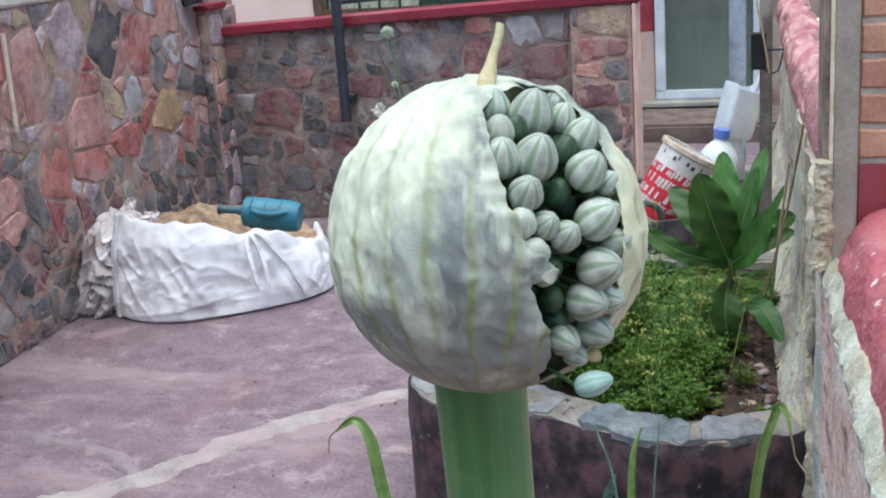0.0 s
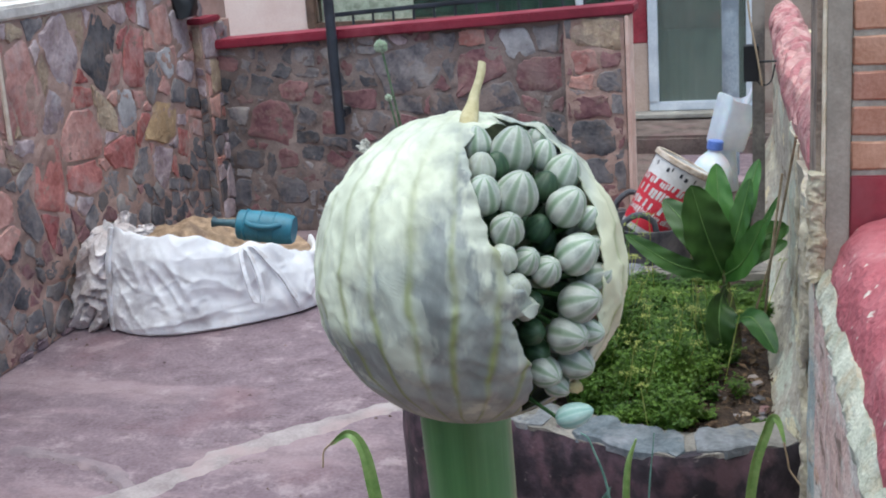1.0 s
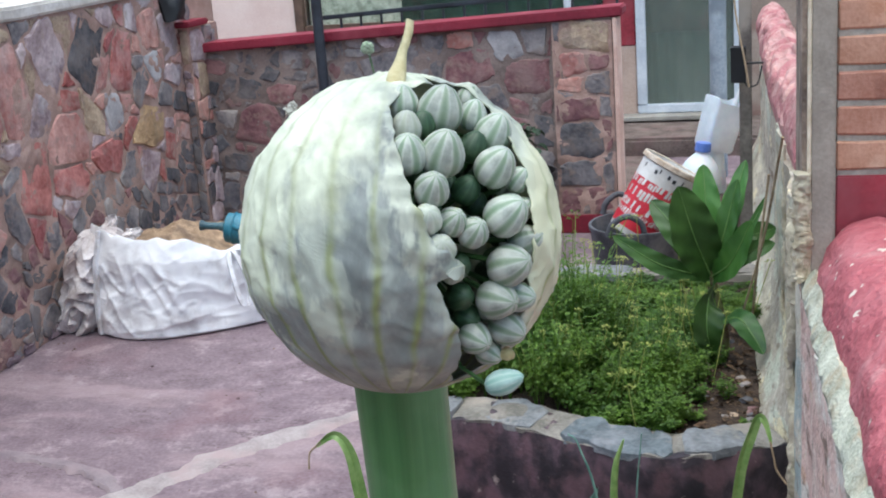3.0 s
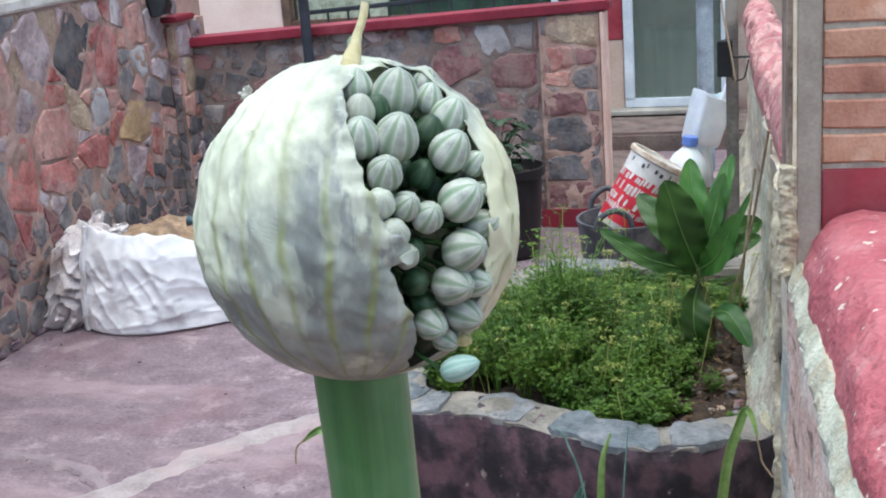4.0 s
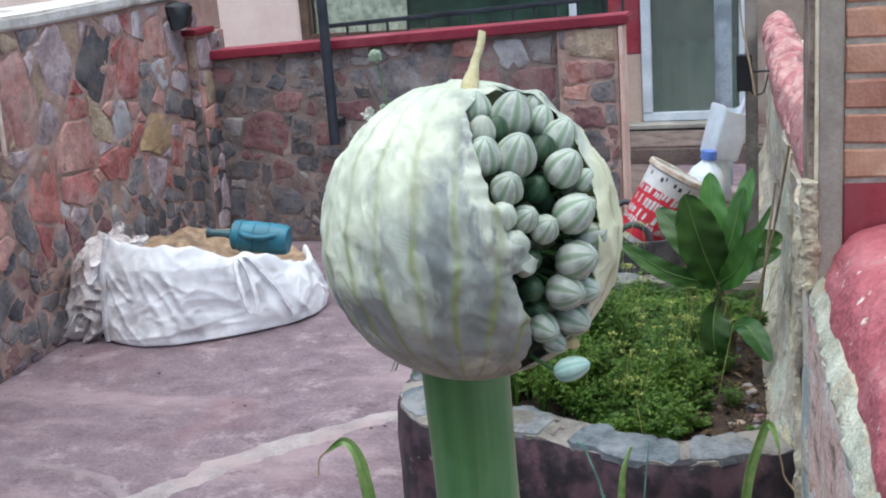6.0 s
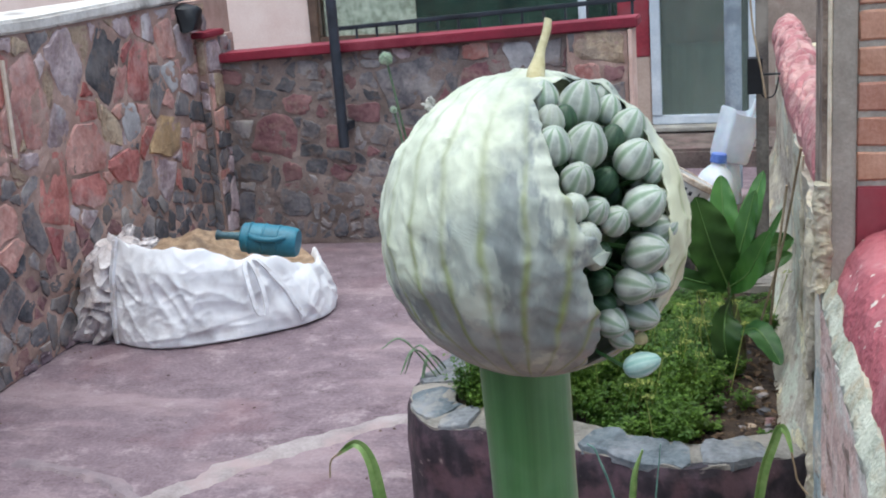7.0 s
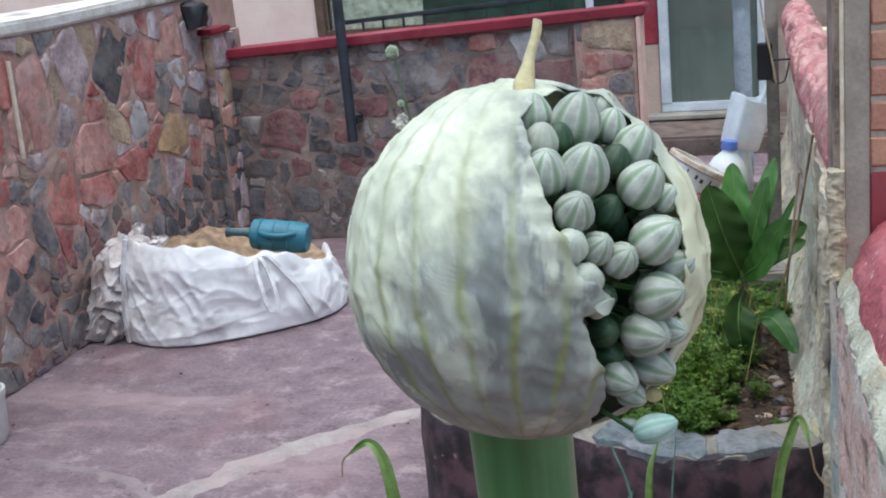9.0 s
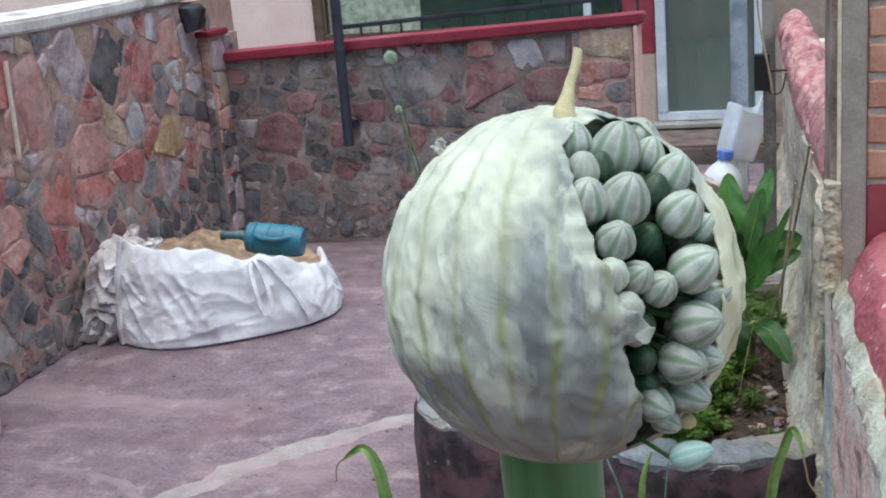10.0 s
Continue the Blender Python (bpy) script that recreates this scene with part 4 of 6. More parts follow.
# tip from the crown of the plant, half width, bow of the middle, and sideways turn of the blade
LEAVES = [(-0.021, 0.07, 0.319, 0.036, 0.01, 0.1), (0.099, 0.10, 0.323, 0.029, 0.0, -0.5), (0.077, 0.02, 0.285, 0.030, -0.01, -0.7), (-0.171, 0.05, 0.219, 0.038, 0.02, 0.3), (0.155, -0.02, 0.244, 0.011, -0.03, -0.3),
          (0.182, 0.05, 0.134, 0.033, 0.04, -0.2), (0.178, -0.01, 0.105, 0.024, 0.02, -0.2), (-0.275, -0.05, 0.14, 0.024, -0.02, 0.5), (-0.085, -0.07, 0.288, 0.056, -0.01, 0.35), (0.116, -0.09, 0.192, 0.033, -0.03, -0.5)]
for dx, dy, dz, w, bow, turn in LEAVES:
    tip = B + Vector((dx, dy, dz))
    mid = B + Vector((dx * 0.5, dy * 0.5 - 0.02, dz * 0.5 + bow))
    broad_leaf([B, mid, tip], w * 1.2, 0.10, Vector((turn, -1, 0.35)))
broad_leaf([(-0.126, 3.42, 0.61), (-0.138, 3.35, 0.575), (-0.140, 3.32, 0.51), (-0.128, 3.33, 0.435)], 0.044, 0.10, Vector((0.35, -1, -0.4)), 0.35)
broad_leaf([(-0.100, 3.42, 0.50), (-0.055, 3.36, 0.532), (-0.02, 3.32, 0.505), (0.015, 3.28, 0.455)], 0.034, 0.08, Vector((0.1, -0.8, 0.9)))

stalks = thing("dry_stalks", "dry brown stalks leaning on the plaster wall", "stalks", (-0.03, 3.3, 0.4))
for a, b, c in [((-0.05, 3.42, 0.5), (0.015, 3.3, 0.78), (0.062, 3.1, 1.10)), ((-0.02, 3.5, 0.45), (0.0, 3.35, 0.7), (0.03, 3.3, 0.96))]:
    part("stalk", tube(curve_points([a, b, c], 8), 0.0035, 8), DRY_STEM, stalks)
rng = random.Random(9)
for i in range(20):
    x, y = rng.uniform(-0.16, 0.0), rng.uniform(2.98, 3.6)
    s = rng.uniform(0.006, 0.018)
    bm = bmesh.new()
    bmesh.ops.create_icosphere(bm, subdivisions=1, radius=s)
    for v in bm.verts:
        v.co = Vector((v.co.x * 1.3 + x, v.co.y + y, v.co.z * 0.6 + 0.385 + s * 0.3))
    peb = new("pebble", finish(wobble(bm, s * 0.4, 60, i), "pebble", STONE["dgmbgd"[i % 6]], False))
    tagged(peb, "small rubble stone lying on the planter soil", "stone", "rubble in the planter")

rng = random.Random(52)
verts, faces = [], []
for i in range(700):
    x, y = rng.uniform(-0.30, 0.03), rng.uniform(2.86, 3.75)
    c, t, s = Vector((x, y, 0.385 + rng.uniform(0, 0.012))), rng.uniform(0, 6.283), rng.uniform(0.006, 0.02)
    u, v = Vector((math.cos(t), math.sin(t), rng.uniform(-0.4, 0.4))) * s, Vector((-math.sin(t), math.cos(t), rng.uniform(-0.3, 0.3))) * s * rng.uniform(0.15, 0.5)
    a = len(verts)
    verts += [c - u, c - v, c + u, c + v + Vector((0, 0, s * 0.4))]
    faces.append((a, a + 1, a + 2, a + 3))
litter = bpy.data.meshes.new("leaf_litter")
litter.from_pydata([tuple(v) for v in verts], [], faces)
litter.materials.append(leaf_material("dead_leaf", "3a2a20", "7d664e", 40, 0.9, 0.1, 0.5))
tagged(new("leaf_litter", litter), "dead brown leaves and twigs on the planter soil", "litter", kind="stuff")

# ---------------------------------------------------------------- tub, bucket and bottles by the planter
tub = thing("rubber_tub", "black rubber builder's tub with two handles", "tub", (-0.505, 5.1, 0))
RUBBER = surface("black_rubber", "36373c", "5f6066", 9, 90, 0.75, 0.4, 0.004, "85827f")
part("body", lathe([(0.0, 0.002), (0.155, 0.002), (0.17, 0.03), (0.20, 0.33), (0.208, 0.345), (0.208, 0.36), (0.196, 0.36), (0.188, 0.32), (0.16, 0.04), (0.0, 0.035)], 40, Matrix.Translation((-0.505, 5.1, 0))), RUBBER, tub)
for s in (-1, 1):
    d = Vector((0.25, -0.97, 0)) if s < 0 else Vector((-0.25, 0.97, 0))
    q = Vector((d.y, -d.x, 0))
    o = Vector((-0.58 if s < 0 else -0.55, 5.1, 0.352)) + d * 0.2
    part("handle", tube(curve_points([o + q * 0.075, o + q * 0.06 + Vector((0, 0, 0.05)), o + Vector((0, 0, 0.085)) + d * 0.01, o - q * 0.06 + Vector((0, 0, 0.05)), o - q * 0.075], 6), 0.013, 10), RUBBER, tub)

BUCKET_RED = surface("red_printed_plastic", "b01f30", "c93543", 8, 80, 0.4, 0.1, 0.001)
BUCKET_WHITE = surface("dirty_white_plastic", "c9c6c2", "e4e2df", 7, 60, 0.45, 0.15, 0.001, "a39b94")
bucket = thing("paint_bucket", "white and red printed paint bucket tilted in the tub", "bucket", (-0.47, 5.12, 0.15))
BM = pose(-0.530, 5.12, 0.300, 0, 0, 0) @ pose(0, 0, 0, -8, 31, 0) @ Matrix.Scale(0.9, 4)
part("body", lathe([(0.0, 0.0), (0.118, 0.0), (0.122, 0.01), (0.138, 0.36), (0.145, 0.365), (0.145, 0.385), (0.137, 0.385), (0.133, 0.35), (0.117, 0.02), (0.0, 0.015)], 48, BM), BUCKET_WHITE, bucket)
band = [[BM @ Vector((r * math.cos(a), r * math.sin(a), z)) for a in np.linspace(0, 6.2832, 48, endpoint=False)] for r, z in ((0.1232, 0.03), (0.1348, 0.275))]
red_band = part("printed_band", loft(band, True, False), BUCKET_RED, bucket, "red printed band")
rng = random.Random(5)
for top, tall, least, most in ((0.272, 0.034, 0.05, 0.12), (0.222, 0.046, 0.05, 0.14), (0.160, 0.040, 0.05, 0.14), (0.112, 0.028, 0.03, 0.08)):
    a = 3.25 + rng.uniform(0, 0.15)
    while a < 5.95:
        w = rng.uniform(least, most)
        z0, z1 = top - tall * rng.uniform(0.75, 1.05), top + rng.uniform(-0.006, 0.006)
        if rng.random() < 0.8:
            pts = np.linspace(a, a + w, 7)
            rr = lambda z: 0.1232 + (z - 0.03) * 0.0473 + 0.0012
            ring = [[BM @ Vector((rr(z) * math.cos(t), rr(z) * math.sin(t), z)) for t in pts + 0.04 * (z - z0) / tall] for z in (z0, (z0 + z1) / 2, z1)]
            part("print_bar", loft(ring, False, False), BUCKET_WHITE, red_band, "white printed bar")
        a += w + rng.uniform(0.02, 0.06)
INK = surface("black_print", "26262a", "45454a", 30, 90, 0.6, 0.1, 0.001)
for a, z, w in ((3.75, 0.325, 0.05), (4.25, 0.318, 0.10), (4.42, 0.33, 0.05), (4.75, 0.322, 0.09), (4.95, 0.315, 0.12), (5.3, 0.325, 0.06)):
    ring = [[BM @ Vector(((0.1245 + (h - 0.03) * 0.0458 + 0.0012) * math.cos(t), (0.1245 + (h - 0.03) * 0.0458 + 0.0012) * math.sin(t), h)) for t in np.linspace(a, a + w, 5)] for h in (z, z + 0.012, z + 0.02)]
    part("print_bar", loft(ring, False, False), INK, bucket, "small black printed bar")
part("rim", lathe([(0.146, 0.362), (0.150, 0.366), (0.150, 0.386), (0.144, 0.392), (0.136, 0.388)], 48, BM), surface("stained_bucket_rim", "a8937c", "d9cfc2", 22, 90, 0.6, 0.2, 0.001, "8a6d55"), bucket, "stained tan bucket rim")

JUG = Nodes("milky_plastic", 0.35)
JUG.b.inputs["Subsurface Weight"].default_value = 0.2
JUG = JUG.color(JUG.ramp(JUG.noise(9, 3), [(0.3, rgb("c9d0da")), (0.7, rgb("e9edf2"))]))
BLUE_CAP = surface("blue_plastic", "4462ab", "6f88cc", 9, 60, 0.4, 0.1, 0.001)
# the walk of stacked containers beside the wall
crate = thing("concrete_block", "low concrete block under the plastic bottles", "block", (-0.22, 5.75, 0))
part("block", wobble(box(-0.42, -0.02, 5.6, 6.05, 0.0, 0.3, 0.01), 0.006, 8), STEP, crate)
jug = thing("plastic_bottle", "round white plastic water bottle with blue cap", "bottle", (-0.27, 5.72, 0.3))
part("body", lathe([(0.0, 0.0), (0.085, 0.0), (0.095, 0.02), (0.097, 0.09), (0.09, 0.13), (0.07, 0.17), (0.035, 0.205), (0.028, 0.22), (0.0, 0.22)], 32, pose(-0.285, 5.74, 0.315, 0, 8, 0)), JUG, jug)
part("cap", lathe([(0.0, 0.262), (0.034, 0.262), (0.037, 0.256), (0.038, 0.222), (0.0, 0.222)], 24, pose(-0.285, 5.74, 0.315, 0, 8, 0)), BLUE_CAP, jug, "blue screw cap")
canister = thing("plastic_canister", "white square plastic canister cut open, leaning", "canister", (-0.2, 5.9, 0.2))
CM = pose(-0.215, 5.88, 0.51, -4, 16, 0) @ Matrix.Scale(0.93, 4)
TURN = CM @ pose(0, 0, 0, 0, 0, 28)
rings = []
for half, z in ((0.03, 0.0), (0.068, 0.004), (0.074, 0.02), (0.077, 0.12), (0.079, 0.262), (0.076, 0.264), (0.073, 0.12), (0.068, 0.03), (0.02, 0.024)):
    ring = []
    for k in range(32):
        t = 2 * math.pi * k / 32
        c, s = math.cos(t), math.sin(t)
        ring.append(TURN @ Vector((half * 1.06 * math.copysign(abs(c) ** 0.22, c), half * 1.06 * math.copysign(abs(s) ** 0.22, s), z + (0.012 * math.sin(2 * t + 1) if z > 0.2 else 0))))
    rings.append(ring)
part("body", loft(rings), JUG, canister, "open cut-off canister body")
part("handle", tube([CM @ Vector(p) for p in curve_points([(0.05, 0.0, 0.24), (0.06, 0.0, 0.34), (0.075, 0.0, 0.35), (0.085, 0.0, 0.25)], 6)], 0.012, 10), JUG, canister)
part("foot", tube([CM @ Vector((0, 0, 0.01)), (-0.2, 5.9, 0.3)], 0.05, 12), JUG, canister)

# ---------------------------------------------------------------- flower pot by the low wall
pot = thing("flower_pot", "dark plastic flower pot with a leafy plant", "flower pot", (-1.13, 5.75, 0))
POT = surface("dark_plum_plastic", "131214", "242024", 6, 60, 0.5, 0.2, 0.002)
PM = Matrix.Translation((-1.13, 5.75, 0))
part("body", lathe([(0.0, 0.01), (0.13, 0.01), (0.135, 0.02), (0.165, 0.40), (0.18, 0.41), (0.182, 0.45), (0.172, 0.452), (0.158, 0.40), (0.15, 0.39), (0.0, 0.39)], 40, PM), POT, pot)
part("soil", lathe([(0.0, 0.41), (0.1, 0.408), (0.16, 0.40)], 24, PM), SOIL, pot)
rng = random.Random(21)
for i in range(60):
    a, r = rng.uniform(0, 6.283), rng.uniform(0.0, 0.07)
    o = Vector((-1.19 + math.cos(a) * r, 5.75 + math.sin(a) * r, 0.40))
    h = rng.uniform(0.04, 0.27)
    d = Vector((math.cos(a), math.sin(a), 0)) * rng.uniform(0.04, 0.16)
    q = o + d * 0.7 + Vector((0, 0, h))
    e = Vector((math.cos(a + rng.uniform(-1, 1)), math.sin(a + rng.uniform(-1, 1)), rng.uniform(-0.7, 0.3))) * rng.uniform(0.05, 0.09)
    leaf = part("leaf", blade([q, q + e * 0.5 + Vector((0, 0, 0.01)), q + e], rng.uniform(0.018, 0.030), 0.25, 0.15, 5), POT_LEAF, pot)
    part("leaf_stalk", tube([o, o + d * 0.3 + Vector((0, 0, h * 0.7)), q], 0.002, 5), POT_LEAF, leaf)

# ---------------------------------------------------------------- sack of sand with the watering can
sack = thing("builders_sack", "white woven builder's sack slumped open with sand", "sack", (-2.53, 5.1, 0))


def sack_material():
    n = Nodes("woven_white_plastic", 0.6)
    weave = n.noise(260, 2, n.mapped((1, 1, 4)))
    c = n.ramp(n.noise(7, 6), [(0.32, rgb("c6c3c5")), (0.46, rgb("eaeaec")), (0.62, rgb("f5f5f7"))])
    c = n.mix(n.ramp(n.noise(3.2, 6), [(0.56, 0.0), (0.72, 0.6)]), c, rgb("b5a79e"))
    fold = n.math("ABSOLUTE", n.math("SUBTRACT", n.noise(2.4, 2, n.mapped((1.4, 1.4, 1.0))), 0.5))
    slant = n.t.nodes.new("ShaderNodeMapping")
    slant.inputs["Rotation"].default_value = (radians(24), radians(-42), 0)
    slant.inputs["Scale"].default_value = (0.55, 0.55, 1.5)
    n.link(n.co, slant.inputs["Vector"])
    drift = n.t.nodes.new("ShaderNodeTexNoise")
    drift.inputs["Scale"].default_value = 5
    n.link(n.co, drift.inputs["Vector"])
    warp = n.t.nodes.new("ShaderNodeVectorMath")
    warp.operation = "MULTIPLY_ADD"
    n.link(drift.outputs["Color"], warp.inputs[0])
    warp.inputs[1].default_value = (0.16, 0.16, 0.16)
    n.link(slant.outputs[0], warp.inputs[2])
    facets = n.t.nodes.new("ShaderNodeTexVoronoi")
    facets.inputs["Scale"].default_value = 7
    n.link(warp.outputs[0], facets.inputs["Vector"])
    fold2 = facets.outputs["Distance"]
    n.bump(n.math("ADD", n.math("MULTIPLY", n.math("MINIMUM", fold, 0.14), -1.6), n.math("ADD", n.math("MULTIPLY", fold2, 0.9), n.math("MULTIPLY", weave, 0.06))), 1.0, 0.020)
    return n.color(c)


SACK = sack_material()
SC, SA, SB, ST = Vector((-2.555, 5.06, 0)), 0.485, 0.46, radians(38)


def sack_ring(f, z, t):
    """A point on the sack's outline at the angle t: f of its full width, at the height z."""
    c, s = math.cos(t), math.sin(t)
    e = 0.72
    u = SA * math.copysign(abs(c) ** e, c) * f
    v = SB * math.copysign(abs(s) ** e, s) * f
    return SC + Vector((u * math.cos(ST) - v * math.sin(ST), u * math.sin(ST) + v * math.cos(ST), z))


def sack_top(t):
    p = sack_ring(1, 0, t)
    right = min(1, max(0, (p.x + 2.75) / 0.6))
    dip = 0.05 * math.exp(-((p.x + 2.27) / 0.055) ** 2)
    back = 0.10 * min(1, max(0, (p.y - 4.72) / 0.15)) * (p.x < -2.75)
    hump = 0.03 * min(1, max(0, (p.x + 2.28) / 0.1)) + 0.07 * min(1, max(0, (p.x + 2.2) / 0.12))
    return 0.47 - 0.08 * right - hump - back - dip - 0.24 * min(1, max(0, (p.y - 4.95) / 0.3)) * (p.x < -2.2 or p.y > 5.3) - 0.06 * min(1, max(0, (p.y - 4.85) / 0.2)) * (p.x >= -2.2 and p.y <= 5.3) + 0.02 * noise.noise(p * 5)


def crease(v):
    """Sharp folds: high along lines, low between."""
    return max(0.0, 1 - 5.0 * abs(noise.noise(v))) ** 1.3


N = 320
PROFILE_K = [0.0, 0.02, 0.18, 0.4, 0.62, 0.82, 0.95, 1.0]
PROFILE_F = [1.055, 1.085, 1.09, 1.075, 1.05, 1.015, 0.985, 0.965]
rings = []
levels = [(float(np.interp(k, PROFILE_K, PROFILE_F)), float(k)) for k in np.linspace(0, 1, 84)] + [(0.945, 0.985), (0.93, 0.9), (0.92, 0.75)]
for n, (f, k) in enumerate(levels):
    ring = []
    for i in range(N):
        t = 2 * math.pi * i / N
        z = 0.004 + k * sack_top(t)
        p = sack_ring(f, z, t)
        amp = 0.022 * math.sin(math.pi * min(1, k + 0.05)) + 0.004
        q3 = Vector((math.cos(t) * 2.2, math.sin(t) * 2.2, z * 7 + 1.2 * math.sin(t * 2)))
        w = 0.9 * noise.noise(q3 * 0.6) + 0.7 * crease(Vector((q3.x * 0.5, q3.y * 0.5, z * 3 + t * 2.6)) + Vector((3, 1, 0))) * (0.3 + k)
        w += 0.7 * crease(Vector((q3.x * 0.4, q3.y * 0.4, z * 9 - t * 0.4))) * max(0, 0.7 - 1.3 * k) + 0.5 * crease(Vector((q3.x * 0.9, q3.y * 0.9, z * 7 + t * 4))) ** 1.5 + 0.28 * crease(Vector((q3.x * 1.6, q3.y * 1.6 + 3, z * 12 - t * 5))) ** 1.5
        q = p + (p - SC).normalized() * w * amp
        q.z = p.z + 0.012 * noise.noise(Vector((t * 9, z * 10, 1))) * (k > 0.1)
        q.x = max(q.x, -3.02 if n < 84 else -2.975)
        ring.append(q)
    rings.append(ring)
part("bag", eased(loft(rings, True, False), 1), SACK, sack)
WEBBING = surface("white_webbing", "c9c9cc", "ebebee", 20, 200, 0.7, 0.3, 0.002, "b3a9a4")
# a sewn seam, both legs of a hanging lifting loop, and a strap that runs down aslant
for t0, t1, k0, k1, wd, off, hang, bulge in ((-2.80, -2.80, 0.02, 1.0, 0.012, 0.010, 0.0, 0.0), (-1.525, -1.54, 0.31, 1.0, 0.010, 0.022, 0.03, -0.022), (-1.500, -1.53, 0.31, 1.0, 0.010, 0.025, 0.03, 0.018), (-1.20, -1.50, 0.10, 0.98, 0.011, 0.010, 0.0, 0.05)):
    rows = []
    for g in np.linspace(0, 1, 26):
        k, t = k0 + (k1 - k0) * g, t0 + (t1 - t0) * g + bulge * math.sin(math.pi * g) ** 0.6
        p = sack_ring(float(np.interp(k, PROFILE_K, PROFILE_F)) + off, 0.004 + k * sack_top(t), t)
        out = p - SC
        out.z = 0
        out.normalize()
        p = p + out * (0.014 + hang * math.sin(math.pi * (1 - g) * 0.5))
        s = Vector((-out.y, out.x, 0)) * (1 + 0.25 * noise.noise(p * 14))
        rows.append([p - s * wd - out * 0.008, p - s * wd * 0.9 + out * 0.006, p + s * wd * 0.9 + out * 0.006, p + s * wd - out * 0.008])
    part("strap", wobble(loft(rows), 0.007, 12), WEBBING, sack, "sewn white lifting strap")
rings = []
for r in np.linspace(0.02, 0.93, 18):
    ring = []
    for i in range(72):
        t = 2 * math.pi * i / 72
        p = sack_ring(r, 0, t)
        z = 0.30 - 0.03 * r ** 2 - 0.07 * min(1, max(0, (p.x + 2.65) / 0.4)) + 0.05 * noise.noise(p * 4) + 0.03 * noise.noise(p * 11) + 0.02 * noise.noise(p * 27) + 0.05 * math.exp(-((p.x + 2.75) ** 2 + (p.y - 5.15) ** 2) / 0.05)
        ring.append((max(p.x, -2.95), p.y, z))
    rings.append(ring)
SAND = surface("light_sand", "9c8268", "cbae90", 18, 160, 1.0, 1.0, 0.03, "86705f")
part("sand", loft(rings), SAND, sack, "heaped light brown sand")
RAG = surface("soiled_white_sacking", "a99e9b", "e4dedd", 9, 120, 0.8, 0.4, 0.006, "8f7a73")
for x, y, z, w, h in ((-2.84, 4.78, 0.445, 0.035, 0.05), (-2.70, 4.72, 0.425, 0.045, 0.022)):
    bm = bmesh.new()
    bmesh.ops.create_grid(bm, x_segments=16, y_segments=12, size=1)
    for v in bm.verts:
        a, c = v.co.x, v.co.y
        v.co = Vector((x + a * w + 0.3 * w * c, y + 0.03 * noise.noise(Vector((a * 2, c * 2, x))) + 0.02 * c, z + c * h * (1 - 0.4 * a * a) + 0.012 * noise.noise(Vector((a * 3, c * 3, 4)))))
    flap = part("torn_flap", bm, RAG, sack, "torn soiled strip of white sacking")
    mod = flap.modifiers.new("thickness", "SOLIDIFY")
    mod.thickness = 0.002
# the bunched end of the sack against the wall: crumpled folds heaped on one another
rings = []
for k in range(70):
    f = k / 69
    c = Vector((-2.985 + 0.13 * f ** 0.7, 4.66 + 0.07 * f, 0.002 + 0.45 * f))
    ring = []
    for i in range(96):
        t = 2 * math.pi * i / 96
        cs = Vector((math.cos(t) * 1.3, math.sin(t) * 1.3, f * 2.2))
        roll = abs(((f * 4.2 + 0.9 * math.sin(t + 1) + 2.2 * noise.noise(cs * 0.9)) % 1.0) - 0.5) * 2
        r = 0.058 + 0.045 * math.sin(math.pi * f) ** 0.7 + 0.050 * roll ** 0.7 + 0.03 * noise.noise(cs * 1.4) + 0.022 * crease(Vector((cs.x * 1.7 + 4, cs.y * 1.7, f * 7 - math.sin(t)))) - 0.01
        ring.append(c + Vector((math.cos(t) * r * 0.95, math.sin(t) * r * 1.1, -0.03 * roll * min(1, f * 4))))
    rings.append(ring)
part("bunched_end", eased(loft(rings), 1), RAG, sack, "crumpled folded sack end with greyish dirt")

can = thing("watering_can", "teal plastic watering can lying on the sand", "watering can", (-2.55, 5.25, 0.35))
TEAL = surface("teal_plastic", "2a6678", "3f8499", 6, 60, 0.45, 0.15, 0.001)
WM = pose(-2.24, 5.0, 0.365, 0, 98, 6) @ Matrix.Diagonal((0.80, 0.80, 0.84, 1))
part("body", lathe([(0.0, -0.15), (0.07, -0.15), (0.085, -0.14), (0.09, -0.05), (0.09, 0.10), (0.084, 0.15), (0.075, 0.165), (0.0, 0.165)], 32, WM), TEAL, can)
for z in (-0.10, -0.02, 0.06):
    part("rib", lathe([(0.089, z - 0.008), (0.0935, z - 0.004), (0.0935, z + 0.004), (0.089, z + 0.008)], 32, WM), TEAL, can)
part("spout", tube([(-2.345, 4.99, 0.378), (-2.40, 4.98, 0.390), (-2.455, 4.97, 0.395), (-2.48, 4.97, 0.398)], [0.030, 0.017, 0.017, 0.026], 14), surface("dark_teal_plastic", "27434e", "3f626c", 8, 60, 0.5, 0.15, 0.001), can, "dark spout with a flared end")
part("handle", tube(curve_points([(-2.315, 4.945, 0.405), (-2.265, 4.918, 0.392), (-2.195, 4.918, 0.385), (-2.14, 4.955, 0.385)], 6), 0.013, 10), TEAL, can)

